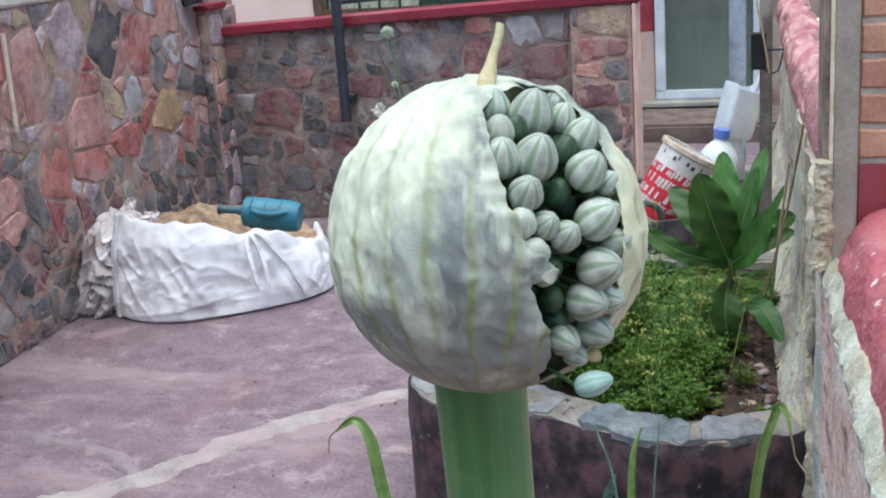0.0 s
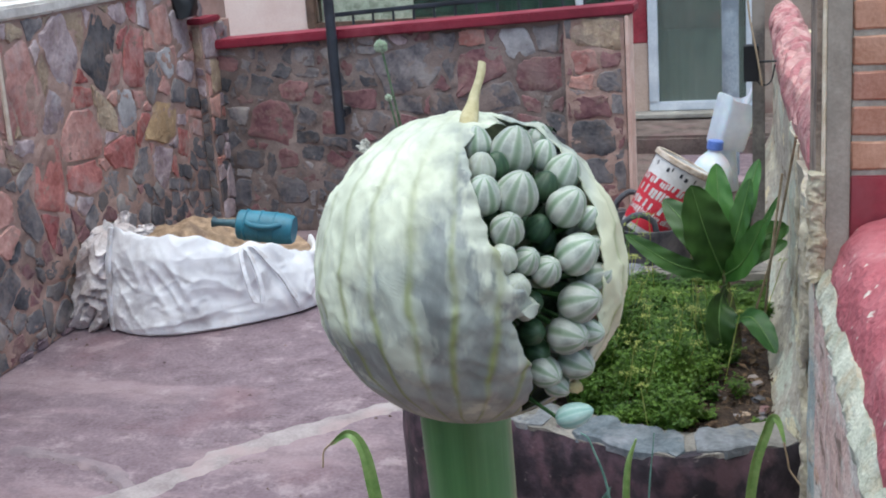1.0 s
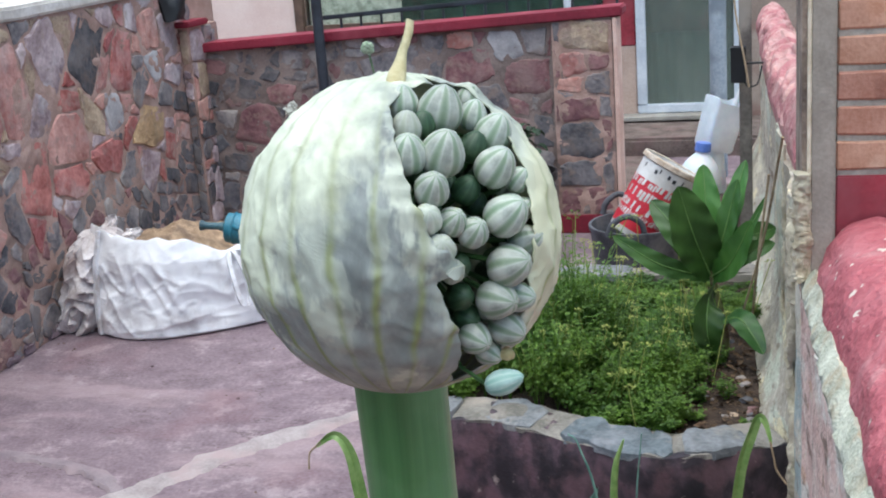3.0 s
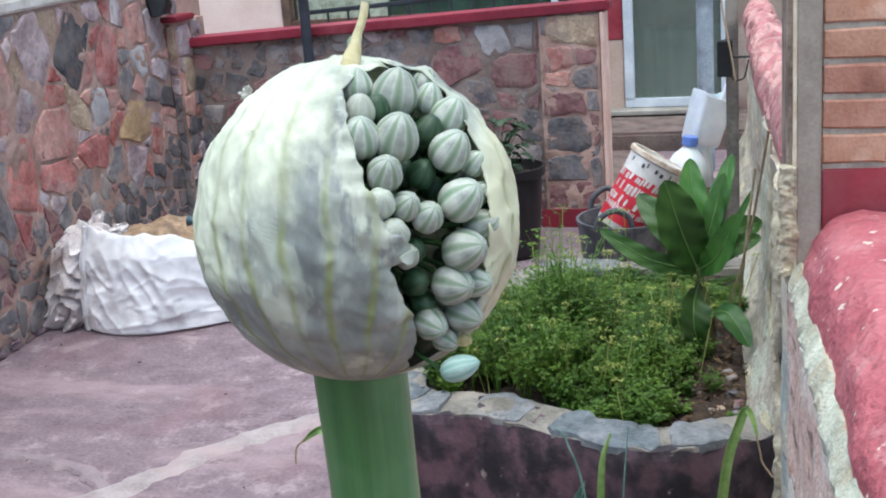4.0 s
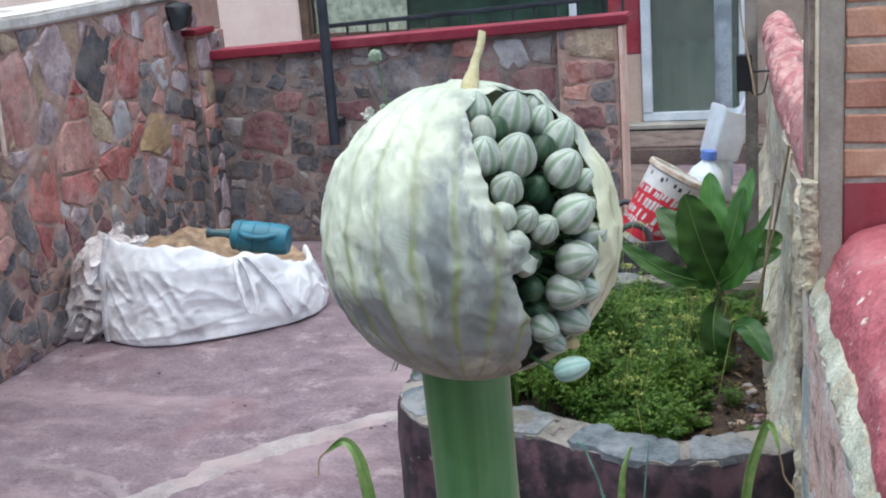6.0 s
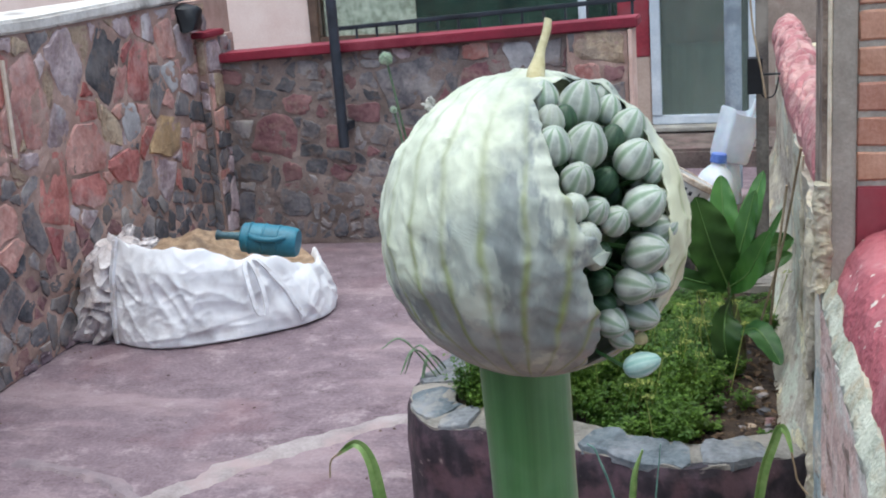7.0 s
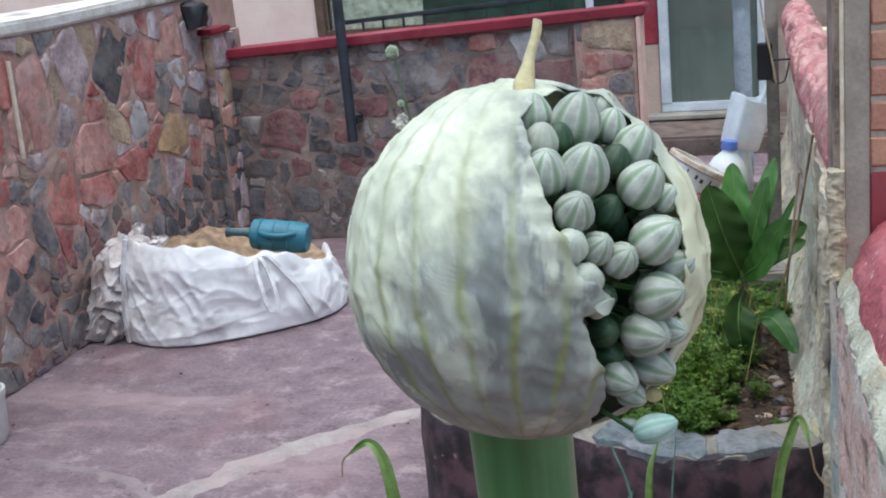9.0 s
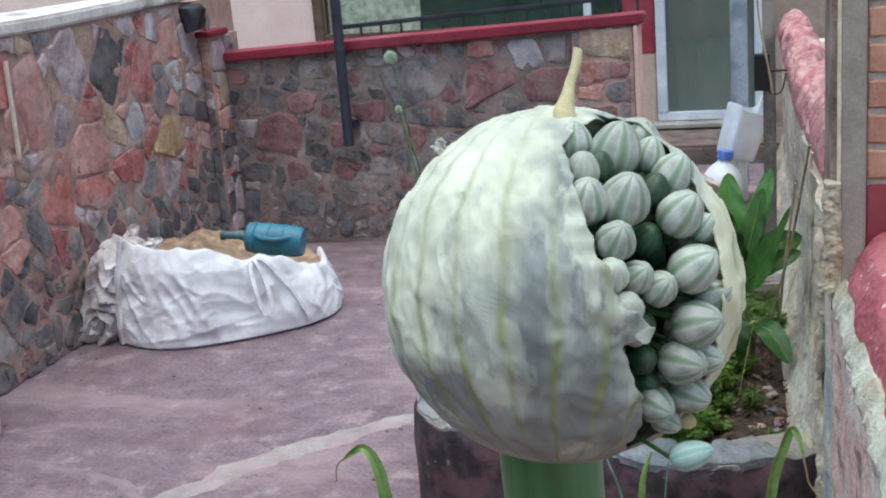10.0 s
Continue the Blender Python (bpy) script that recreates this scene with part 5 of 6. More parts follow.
# ---------------------------------------------------------------- posts, lamp and sticks
pole = thing("iron_pole", "dark painted iron pole fixed to the low stone wall", "pole", (-2.27, 6.2, 0.57))
part("shaft", tube([(-2.265, 6.19, 0.57), (-2.265, 6.19, 2.6)], 0.028, 16), DARK_METAL, pole)
part("bracket", box(-2.30, -2.23, 6.2, 6.30, 0.66, 0.70, 0.004), DARK_METAL, pole)
OLD_WOOD = surface("weathered_post_wood", "5a544f", "857d75", 12, 90, 0.9, 0.5, 0.003, "9a9288")
post = thing("wooden_post", "weathered grey wooden post by the plaster wall", "post", (-0.045, 4.5, 0))
part("shaft", wobble(box(-0.064, -0.020, 4.48, 4.53, 0.0, 2.0, 0.004), 0.003, 9), OLD_WOOD, post)
lamp = thing("floodlight", "small black floodlight fixed to the wooden post", "lamp", (-0.08, 4.45, 1.06))
BLACK = surface("black_plastic", "101114", "1e1f23", 9, 60, 0.5, 0.1, 0.001)
part("housing", box(-0.092, -0.040, 4.40, 4.46, 1.045, 1.17, 0.002), BLACK, lamp)
part("bracket", tube([(-0.05, 4.43, 1.11), (0.02, 4.43, 1.11)], 0.004, 8), BLACK, lamp)
part("cable", tube(curve_points([(-0.05, 4.43, 1.05), (-0.03, 4.42, 1.03), (0.0, 4.42, 1.04), (0.015, 4.43, 1.1)], 6), 0.003, 6), BLACK, lamp)
part("cable", tube(curve_points([(-0.083, 4.395, 1.42), (-0.072, 4.395, 1.28), (-0.045, 4.395, 1.13), (-0.03, 4.40, 1.03)], 8), 0.0035, 6), DRY_STEM, lamp, "thin brown cord")
GREY_PIPE = surface("grey_blue_pipe", "8b96a1", "b4bcc4", 7, 60, 0.6, 0.3, 0.002, "717a83")
pipe = thing("drain_pipe", "grey-blue drain pipe in front of the house", "pipe", (-0.2, 7.5, 0))
part("pipe", tube([(-0.235, 7.5, 0.0), (-0.235, 7.5, 2.6)], 0.05, 18), GREY_PIPE, pipe)
batten = thing("wooden_batten", "thin pale batten leaning on the stone wall", "batten", (-3.0, 4.4, 0))
part("batten", tube([(-3.025, 4.325, 0.90), (-3.025, 4.34, 1.30)], 0.011, 6), surface("pale_wood", "c3b19e", "e0d2c2", 20, 90, 0.8, 0.3, 0.002), batten)
wall_lamp = thing("black_planter_pot", "small black pot on the wall corner", "pot", (-3.0, 6.05, 1.25))
part("body", wobble(lathe([(0.0, 0.0), (0.07, 0.0), (0.085, 0.05), (0.08, 0.11), (0.06, 0.13), (0.0, 0.13)], 20, pose(-3.03, 6.02, 1.255)), 0.03, 14), BLACK, wall_lamp)
white_pot = thing("white_pot", "white pot with a green plant by the stone wall", "flower pot", (-2.84, 3.52, 0))
part("body", lathe([(0.0, 0.0), (0.075, 0.0), (0.09, 0.03), (0.10, 0.17), (0.105, 0.18), (0.105, 0.2), (0.095, 0.2), (0.088, 0.17), (0.0, 0.16)], 28, pose(-2.845, 3.52, 0.003)), BUCKET_WHITE, white_pot)
rng = random.Random(31)
for i in range(30):
    a = rng.uniform(0, 6.283)
    o = Vector((-2.845, 3.52, 0.17))
    d = Vector((math.cos(a), math.sin(a), 0)) * rng.uniform(0.04, 0.12)
    h = rng.uniform(0.1, 0.24)
    part("leaf", blade([o, o + d * 0.5 + Vector((0, 0, h * 0.8)), o + d + Vector((0, 0, h))], 0.014, 0.3, 0, 4), HERB, white_pot)

rng = random.Random(77)
verts, faces = [], []
for i in range(70):
    x, y, s = rng.uniform(-2.9, -1.1), rng.uniform(2.6, 5.6), rng.uniform(0.003, 0.010)
    if (x + 2.55) ** 2 + (y - 5.06) ** 2 < 0.45:
        x, y = -2.98 + 0.08 * rng.random(), rng.uniform(3.6, 4.5)
    t, a = rng.uniform(0, 6.283), len(verts)
    u, v = Vector((math.cos(t), math.sin(t), 0)) * s, Vector((-math.sin(t), math.cos(t), 0)) * s * rng.uniform(0.3, 0.8)
    c = Vector((x, y, 0.008 * noise.noise(Vector((x, y, 0)) * 1.3) + 0.003))
    verts += [c - u, c - v, c + u, c + v, c + Vector((0, 0, s * 0.6))]
    faces += [(a, a + 1, a + 4), (a + 1, a + 2, a + 4), (a + 2, a + 3, a + 4), (a + 3, a, a + 4)]
crumbs = bpy.data.meshes.new("floor_crumbs")
crumbs.from_pydata([tuple(v) for v in verts], [], faces)
crumbs.materials.append(surface("dark_crumbs", "3a2c28", "7a665c", 9, 60, 0.95, 0.3, 0.002))
tagged(new("floor_crumbs", crumbs), "dark crumbs of earth and grit scattered on the floor", "grit", kind="stuff")

FAR_STALK = leaf_material("dull_green_stalk", "4f6648", "7b8f70", 30, 0.6, 0.1)

# ---------------------------------------------------------------- onion plants in front of the planter
def onion_leaf(name, label, ctrl, radii, material=ONION_LEAF):
    t = thing(name, label, "onion leaf", ctrl[0])
    pts = curve_points(ctrl, 10)
    rad = [float(np.interp(i / (len(pts) - 1), np.linspace(0, 1, len(radii)), radii)) for i in range(len(pts))]
    part("leaf", tube(pts, rad, 10), material, t)
    return t


def bent_leaf(ctrl, width, dry):
    """A folded onion leaf that bends over, with a withered thread at its tip."""
    t = thing("onion_leaf", "bright green onion leaf bent over at its dry tip", "onion leaf", ctrl[0])
    part("blade", blade(ctrl, width, 0.55, 0.0, 12, 0.55, Vector((0.5, -1, 0.25))), ONION_LEAF, t)
    part("dry_tip", tube(curve_points(dry, 8), 0.0016, 6), DRY_STEM, t, "withered brown leaf tip")


bent_leaf([(-0.60, 1.75, 0.03), (-0.60, 1.72, 0.55), (-0.63, 1.72, 0.79), (-0.642, 1.72, 0.865), (-0.665, 1.72, 0.893), (-0.70, 1.72, 0.870)], 0.0105, [(-0.69, 1.72, 0.878), (-0.71, 1.72, 0.86), (-0.715, 1.72, 0.83)])
bent_leaf([(-0.06, 1.95, 0.03), (-0.05, 1.92, 0.5), (-0.03, 1.9, 0.75), (-0.006, 1.9, 0.845), (0.004, 1.9, 0.868), (0.014, 1.9, 0.858), (0.024, 1.89, 0.825)], 0.0085, [(0.022, 1.89, 0.83), (0.028, 1.89, 0.80), (0.032, 1.89, 0.78), (0.048, 1.89, 0.755)])
onion_leaf("onion_leaf", "thin curved green onion leaf", [(-0.28, 2.3, 0.03), (-0.29, 2.3, 0.4), (-0.285, 2.3, 0.56), (-0.265, 2.3, 0.635)], [0.010, 0.009, 0.007, 0.002])
onion_leaf("dry_grass", "thin dry stem with a curled tip", [(-0.30, 2.2, 0.03), (-0.305, 2.2, 0.5), (-0.34, 2.2, 0.66), (-0.362, 2.2, 0.69)], [0.004, 0.003, 0.002, 0.0015], TEAL_LEAF)
onion_leaf("onion_leaf", "very thin upright grey-green onion leaf", [(-0.25, 2.3, 0.03), (-0.245, 2.3, 0.45), (-0.228, 2.3, 0.65)], [0.003, 0.0022, 0.001], TEAL_LEAF)
teal = thing("young_onion", "small blue-green onion plant with folded leaves", "plant", (-0.32, 2.25, 0.03))
O = Vector((-0.322, 2.25, -0.02))
for a, b, w in [((-0.01, 0, 0.46), (0.01, -0.02, 0.58), 0.012), ((0.02, 0, 0.42), (0.055, -0.02, 0.50), 0.012), ((-0.06, 0, 0.42), (-0.15, -0.02, 0.46), 0.007), ((0.0, 0, 0.43), (-0.035, -0.03, 0.52), 0.010), ((0.02, 0.0, 0.40), (0.05, 0.0, 0.44), 0.012)]:
    part("leaf", blade([O, O + Vector(a), O + Vector(b)], w, 0.5, 0, 8), TEAL_LEAF, teal)


def small_umbel(at, foot, r, label):
    t = thing("onion_flower", label, "flower", foot)
    pts = curve_points([foot, (Vector(foot) * 0.4 + Vector(at) * 0.6) + Vector((-0.01, 0, 0)), at], 12)
    part("stalk", tube(pts, [0.0045] * 12 + [0.0035] * (len(pts) - 12), 8), FAR_STALK, t)
    rng = random.Random(int(r * 10000))
    bm = bmesh.new()
    for i in range(70):
        z = 1 - 2 * (i + 0.5) / 70
        a = i * 2.399963
        d = Vector((math.sqrt(1 - z * z) * math.cos(a), math.sqrt(1 - z * z) * math.sin(a), z))
        bmesh.ops.create_icosphere(bm, subdivisions=1, radius=r * 0.2, matrix=Matrix.Translation(Vector(at) + d * r * rng.uniform(0.75, 1.0)))
    part("head", bm, UMBEL_FAR, t, "round pale green flower head")
    return t


UMBEL_FAR = leaf_material("pale_umbel", "8fa886", "cfd8c4", 60, 0.6, 0.2, 0.2)
dry_leaves = thing("dry_onion_leaves", "thin dark withered onion leaves over the planter rim", "dry leaves", (-0.98, 3.2, 0.4))
for k, (dx, dy, h) in enumerate([(-0.16, -0.05, 0.10), (-0.10, -0.1, 0.03), (-0.13, 0.0, -0.02), (-0.06, -0.12, -0.06)]):
    o = Vector((-0.95, 3.22 + 0.03 * k, 0.40))
    part("leaf", blade([o, o + Vector((dx * 0.6, dy * 0.6, 0.10 + h * 0.4)), o + Vector((dx, dy, h + 0.02))], 0.006, 0.5, 0, 8), FAR_STALK, dry_leaves)

small_umbel((-1.03, 3.2, 1.357), (-0.86, 3.3, 0.38), 0.018, "far small pale green onion flower on a thin stalk")
small_umbel((-1.02, 3.2, 1.215), (-0.85, 3.28, 0.38), 0.010, "far unopened onion flower on a thin stalk")

# ---------------------------------------------------------------- the large onion flower
FR = 0.0201
CEN = Vector((-0.03549, 0.14445, 1.65884))
fwd = (Vector((0, 0, 1.7)) - CEN).normalized()
rgt = Vector((0.964, 0.255, -0.069))
rgt = (rgt - fwd * rgt.dot(fwd)).normalized()
upw = fwd.cross(rgt)
HEAD = Matrix((rgt, -fwd, upw)).transposed().to_4x4()
HEAD.translation = CEN
umbel = new("onion_flower")
umbel.empty_display_size = 0.01
umbel.matrix_world = HEAD
bpy.context.view_layer.update()
tagged(umbel, "large onion flower head, papery cover split open over green-striped buds", "flower")


def head_part(name, bm, material, label="", smooth=True):
    ob = new(name, finish(bm, name, material, smooth))
    ob.parent = umbel
    if label:
        tagged(ob, label)
    return ob


def spathe_material():
    n = Nodes("papery_spathe", 0.55)
    sep = n.t.nodes.new("ShaderNodeSeparateXYZ")
    n.link(n.co, sep.inputs[0])
    ang = n.math("ARCTAN2", sep.outputs[0], n.math("MULTIPLY", sep.outputs[1], -1.0))
    tall = n.mapped((1, 1, 0.4))
    wave = n.math("ADD", n.math("MULTIPLY", ang, 12.0), n.math("MULTIPLY", n.noise(80, 3), 2.2))
    vein = n.math("POWER", n.math("ABSOLUTE", n.math("COSINE", wave)), 20.0)
    low = n.ramp(n.math("ADD", n.math("MULTIPLY", sep.outputs[2], 18.0), 0.5), [(0.35, 1.0), (0.8, 0.3)])
    broken = n.ramp(n.noise(150, 4), [(0.36, 0.35), (0.58, 1.0)])
    strength = n.math("MULTIPLY", n.math("MULTIPLY", vein, low), n.math("MULTIPLY", broken, 0.82))
    c = n.ramp(n.noise(130, 5, tall), [(0.34, rgb("cdd1ba")), (0.48, rgb("dee2cb")), (0.64, rgb("edf0db"))])
    c = n.mix(n.ramp(n.noise(230, 5, tall, 0.6), [(0.54, 0.0), (0.62, 0.4)]), c, rgb("b9bcae"))
    c = n.mix(n.ramp(n.noise(70, 3), [(0.52, 0.0), (0.7, 0.5)]), c, rgb("dcdfc2"))
    slant = n.math("SUBTRACT", n.math("MULTIPLY", sep.outputs[0], 60.0), n.math("MULTIPLY", sep.outputs[2], 50.0))
    slant = n.math("ADD", n.math("ADD", slant, 0.85), n.math("MULTIPLY", n.math("SUBTRACT", n.noise(110, 4), 0.5), 1.6))
    strip = n.ramp(n.math("MULTIPLY", sep.outputs[0], 50.0), [(0.72, 1.0), (0.80, 0.0)])
    thin = n.math("MULTIPLY", n.ramp(slant, [(0.0, 0.0), (0.35, 0.86)]), strip)
    film = n.ramp(n.noise(250, 4, tall), [(0.36, rgb("666b70")), (0.5, rgb("898f90")), (0.66, rgb("adb3ac"))])
    film = n.mix(n.ramp(n.noise(150, 4, tall, 0.55), [(0.50, 0.0), (0.53, 0.5)]), film, rgb("c6ccbb"))
    film = n.mix(n.ramp(n.math("MULTIPLY", sep.outputs[2], -50.0), [(0.2, 0.0), (0.8, 0.35)]), film, rgb("a59c93"))
    c = n.mix(thin, c, film)
    spots = n.t.nodes.new("ShaderNodeTexVoronoi")
    spots.feature = "SMOOTH_F1"
    spots.inputs["Scale"].default_value = 230
    shift = n.t.nodes.new("ShaderNodeVectorMath")
    shift.operation = "MULTIPLY_ADD"
    uneven = n.t.nodes.new("ShaderNodeTexNoise")
    uneven.inputs["Scale"].default_value = 260
    n.link(n.co, uneven.inputs["Vector"])
    n.link(uneven.outputs["Color"], shift.inputs[0])
    shift.inputs[1].default_value = (0.0035, 0.0035, 0.0035)
    n.link(n.co, shift.inputs[2])
    n.link(shift.outputs[0], spots.inputs["Vector"])
    lump = n.ramp(spots.outputs["Distance"], [(0.1, 1.0), (0.62, 0.0)])
    right_side = n.ramp(n.math("ADD", n.math("MULTIPLY", sep.outputs[0], 22.0), 0.45), [(0.1, 0.0), (0.6, 1.0), (0.72, 1.0), (0.80, 0.0)])
    c = n.mix(n.math("MULTIPLY", n.math("MULTIPLY", lump, right_side), 0.6), c, rgb("767e7a"))
    c = n.mix(n.ramp(n.noise(105, 5, tall, 0.62), [(0.52, 0.0), (0.56, 0.4)]), c, rgb("e6e9d2"))
    c = n.mix(n.ramp(n.math("MULTIPLY", sep.outputs[0], 50.0), [(0.74, 0.0), (0.84, 0.55)]), c, rgb("cfc9a4"))
    c = n.mix(strength, c, rgb("8f9756"))
    n.put(n.b, "Base Color", c)
    t = n.t.nodes.new("ShaderNodeBsdfTranslucent")
    n.link(c, t.inputs["Color"])
    m = n.t.nodes.new("ShaderNodeMixShader")
    m.inputs[0].default_value = 0.2
    n.link(n.b.outputs[0], m.inputs[1])
    n.link(t.outputs[0], m.inputs[2])
    n.link(m.outputs[0], n.t.nodes["Material Output"].inputs["Surface"])
    warp = n.t.nodes.new("ShaderNodeVectorMath")
    warp.operation = "MULTIPLY_ADD"
    drift = n.t.nodes.new("ShaderNodeTexNoise")
    drift.inputs["Scale"].default_value = 120
    n.link(n.co, drift.inputs["Vector"])
    n.link(drift.outputs["Color"], warp.inputs[0])
    warp.inputs[1].default_value = (0.006, 0.006, 0.006)
    n.link(tall, warp.inputs[2])
    folds = n.t.nodes.new("ShaderNodeTexVoronoi")
    folds.inputs["Scale"].default_value = 210
    n.link(warp.outputs[0], folds.inputs["Vector"])
    crumple = folds.outputs["Distance"]
    n.bump(n.math("ADD", n.math("ADD", n.math("MULTIPLY", lump, 0.5), n.math("MULTIPLY", crumple, 0.8)), n.math("ADD", n.math("MULTIPLY", n.noise(300, 3, tall), 0.6), n.math("MULTIPLY", strength, 0.5))), 0.4, 0.0012)
    return n.mat


SPATHE = spathe_material()
# the tear's edge: height on the head, and angle round it from the middle
TEAR_H = [-1.0, -0.95, -0.86, -0.72, -0.60, -0.44, -0.30, -0.24, -0.17, -0.10, 0.0, 0.11, 0.18, 0.37, 0.56, 0.74, 0.84, 0.90, 0.94, 1.0]
TEAR_A = [80, 62, 40, 34, 29, 20, 16, 21, 22, 18, 12, 10, 8, 4, 1, -1, 7, 24, 48, 60]
# the buds in the tear: place on the head, in radii, and width
UPPER = [(0.05, -0.52, 0.76, 0.17), (0.27, -0.51, 0.72, 0.24), (0.46, -0.35, 0.70, 0.16), (0.09, -0.80, 0.44, 0.20), (0.29, -0.74, 0.45, 0.23),
         (0.58, -0.40, 0.59, 0.20), (0.59, -0.60, 0.38, 0.21), (0.23, -0.86, 0.24, 0.18), (0.65, -0.64, 0.10, 0.22), (0.34, -0.80, 0.06, 0.15), (0.46, -0.74, 0.0, 0.16),
         (0.72, -0.47, 0.31, 0.13), (0.75, -0.47, 0.14, 0.12), (0.44, -0.22, 0.82, 0.14)]
LOWER = [(0.77, -0.46, -0.05, 0.18), (0.67, -0.61, -0.19, 0.22), (0.60, -0.57, -0.39, 0.21), (0.73, -0.46, -0.38, 0.16), (0.66, -0.38, -0.57, 0.19),
         (0.47, -0.49, -0.62, 0.17), (0.55, -0.30, -0.72, 0.14)]
DEEP = [(0.42, -0.55, 0.25, 0.15), (0.37, -0.66, -0.19, 0.14), (0.38, -0.58, -0.37, 0.15), (0.42, -0.45, -0.50, 0.14), (0.46, -0.50, 0.50, 0.16), (0.17, -0.62, 0.62, 0.14), (0.74, -0.30, 0.02, 0.15)]
FILMED = [(0.20, -0.91, 0.07, 0.16), (0.27, -0.88, -0.10, 0.17), (0.08, -0.69, 0.60, 0.16), (0.34, -0.74, -0.22, 0.13)]
NEAR_TEAR = np.array([Vector(b[:3]).normalized() for b in UPPER + LOWER + FILMED])
HIDDEN = np.array([(math.sqrt(1 - z * z) * math.cos(i * 2.399963), math.sqrt(1 - z * z) * math.sin(i * 2.399963), z) for i, z in enumerate(np.linspace(0.98, -0.98, 170))])


def head_radius(h, phi):
    """The head is nearly round; the buds below the cover press through it, most of all beside the tear, and the film is creased."""
    r = math.sqrt(max(0, 1 - h * h))
    d = Vector((math.sin(phi) * r, -math.cos(phi) * r, h))
    gap = float(((HIDDEN - np.array(d + 0.05 * noise.noise_vector(d * 6))) ** 2).sum(1).min())
    beside = min(1.0, max(0.0, (0.75 - d.x) * 6)) * min(1.0, max(0.0, 0.35 + 0.9 * d.x - 0.25 * d.z + 0.3 * noise.noise(d * 3)))
    close = float(((NEAR_TEAR - np.array(d)) ** 2).sum(1).min())
    bulge = max(0.038 * math.exp(-gap / 0.0075) * beside, 0.05 * math.exp(-close / 0.010) * min(1.0, max(0.0, (0.66 - d.x) * 6)))
    lump = 0.018 * noise.noise(d * 2.6) + 0.016 * noise.noise(d * 6)
    q = d + 0.06 * noise.noise_vector(d * 4)
    q.z *= 0.55
    folds = 0.020 * (max(0.0, 1 - 4.5 * abs(noise.noise(q * 5.2))) ** 1.5) + 0.012 * (max(0.0, 1 - 4.0 * abs(noise.noise(q * 11 + Vector((3, 0, 1))))) ** 1.5)
    soft = min(1.0, max(0.0, (h + 0.97) / 0.3))
    return 0.99 + (bulge + lump + folds * (0.5 + 0.5 * noise.noise(d * 2 + Vector((7, 0, 0)))) + 0.004 * math.cos(phi * 12)) * soft


def head_point(h, phi, s=1.0):
    r = math.sqrt(max(0, 1 - h * h))
    if h > 0.93:
        r = max(0.07, r * 0.95)
    k = head_radius(h, phi) * s * FR
    return Vector((math.sin(phi) * r * k, -math.cos(phi) * r * k, h * k))


rows = []
steps = 280
for i in range(131):
    h = math.cos(math.pi * (0.035 + 0.93 * i / 130))
    left = radians(float(np.interp(h, TEAR_H, TEAR_A)) + 1.5 * noise.noise(Vector((h * 9, 0, 0))) + 1.2 * noise.noise(Vector((h * 17, 5, 0))))
    right = radians(56 + 14 * max(0, -h - 0.2) + 3 * noise.noise(Vector((h * 7, 9, 0))) + 2 * noise.noise(Vector((h * 25, 9, 3))))
    ring = []
    for j in range(steps + 1):
        phi = right + (2 * math.pi + left - right) * j / steps
        lift = 1.0
        if j > steps - 9:
            lift += 0.0030 * (j - steps + 9) * (1.4 * noise.noise(Vector((h * 14, 2, 0))) - 0.75)
        if j < 9:
            lift -= 0.002 * (9 - j)
        ring.append(head_point(h, phi, lift))
    rows.append(ring)
bm = loft(rows, False, False)
spathe = head_part("papery_cover", bm, SPATHE, "papery cream cover with green veins, torn open")
mod = spathe.modifiers.new("thickness", "SOLIDIFY")
mod.thickness, mod.offset = 0.00018, -1

TIP = surface("dry_beak", "a3966a", "d0c8a2", 200, 900, 0.7, 0.4, 0.0003)
pts = curve_points([Vector(p) * FR for p in [(-0.045, -0.60, 0.70), (0.0, -0.42, 0.88), (0.035, -0.36, 1.04), (0.09, -0.35, 1.27)]], 8)
head_part("dry_tip", wobble(tube(pts, [float(np.interp(i, [0, 8, 16, 24], [0.0003, 0.0012, 0.0007, 0.00055])) for i in range(len(pts))], 12), 0.0003, 400), TIP, "dry yellowish beak of the cover")
bm = bmesh.new()
bmesh.ops.create_grid(bm, x_segments=22, y_segments=22, size=0.0008)
bm.transform(Matrix.Translation(Vector((-0.655, -0.08, 0.765)) * FR) @ Euler((1.1, -0.7, 0.3)).to_matrix().to_4x4())
scrap = head_part("torn_scrap", wobble(wobble(bm, 0.0012, 600), 0.0004, 2600), surface("shrivelled_grey_film", "6f6c67", "c4c1b7", 300, 900, 0.8, 0.5, 0.0005), "shrivelled scrap of the cover")
mod = scrap.modifiers.new("thickness", "SOLIDIFY")
mod.thickness = 0.00015


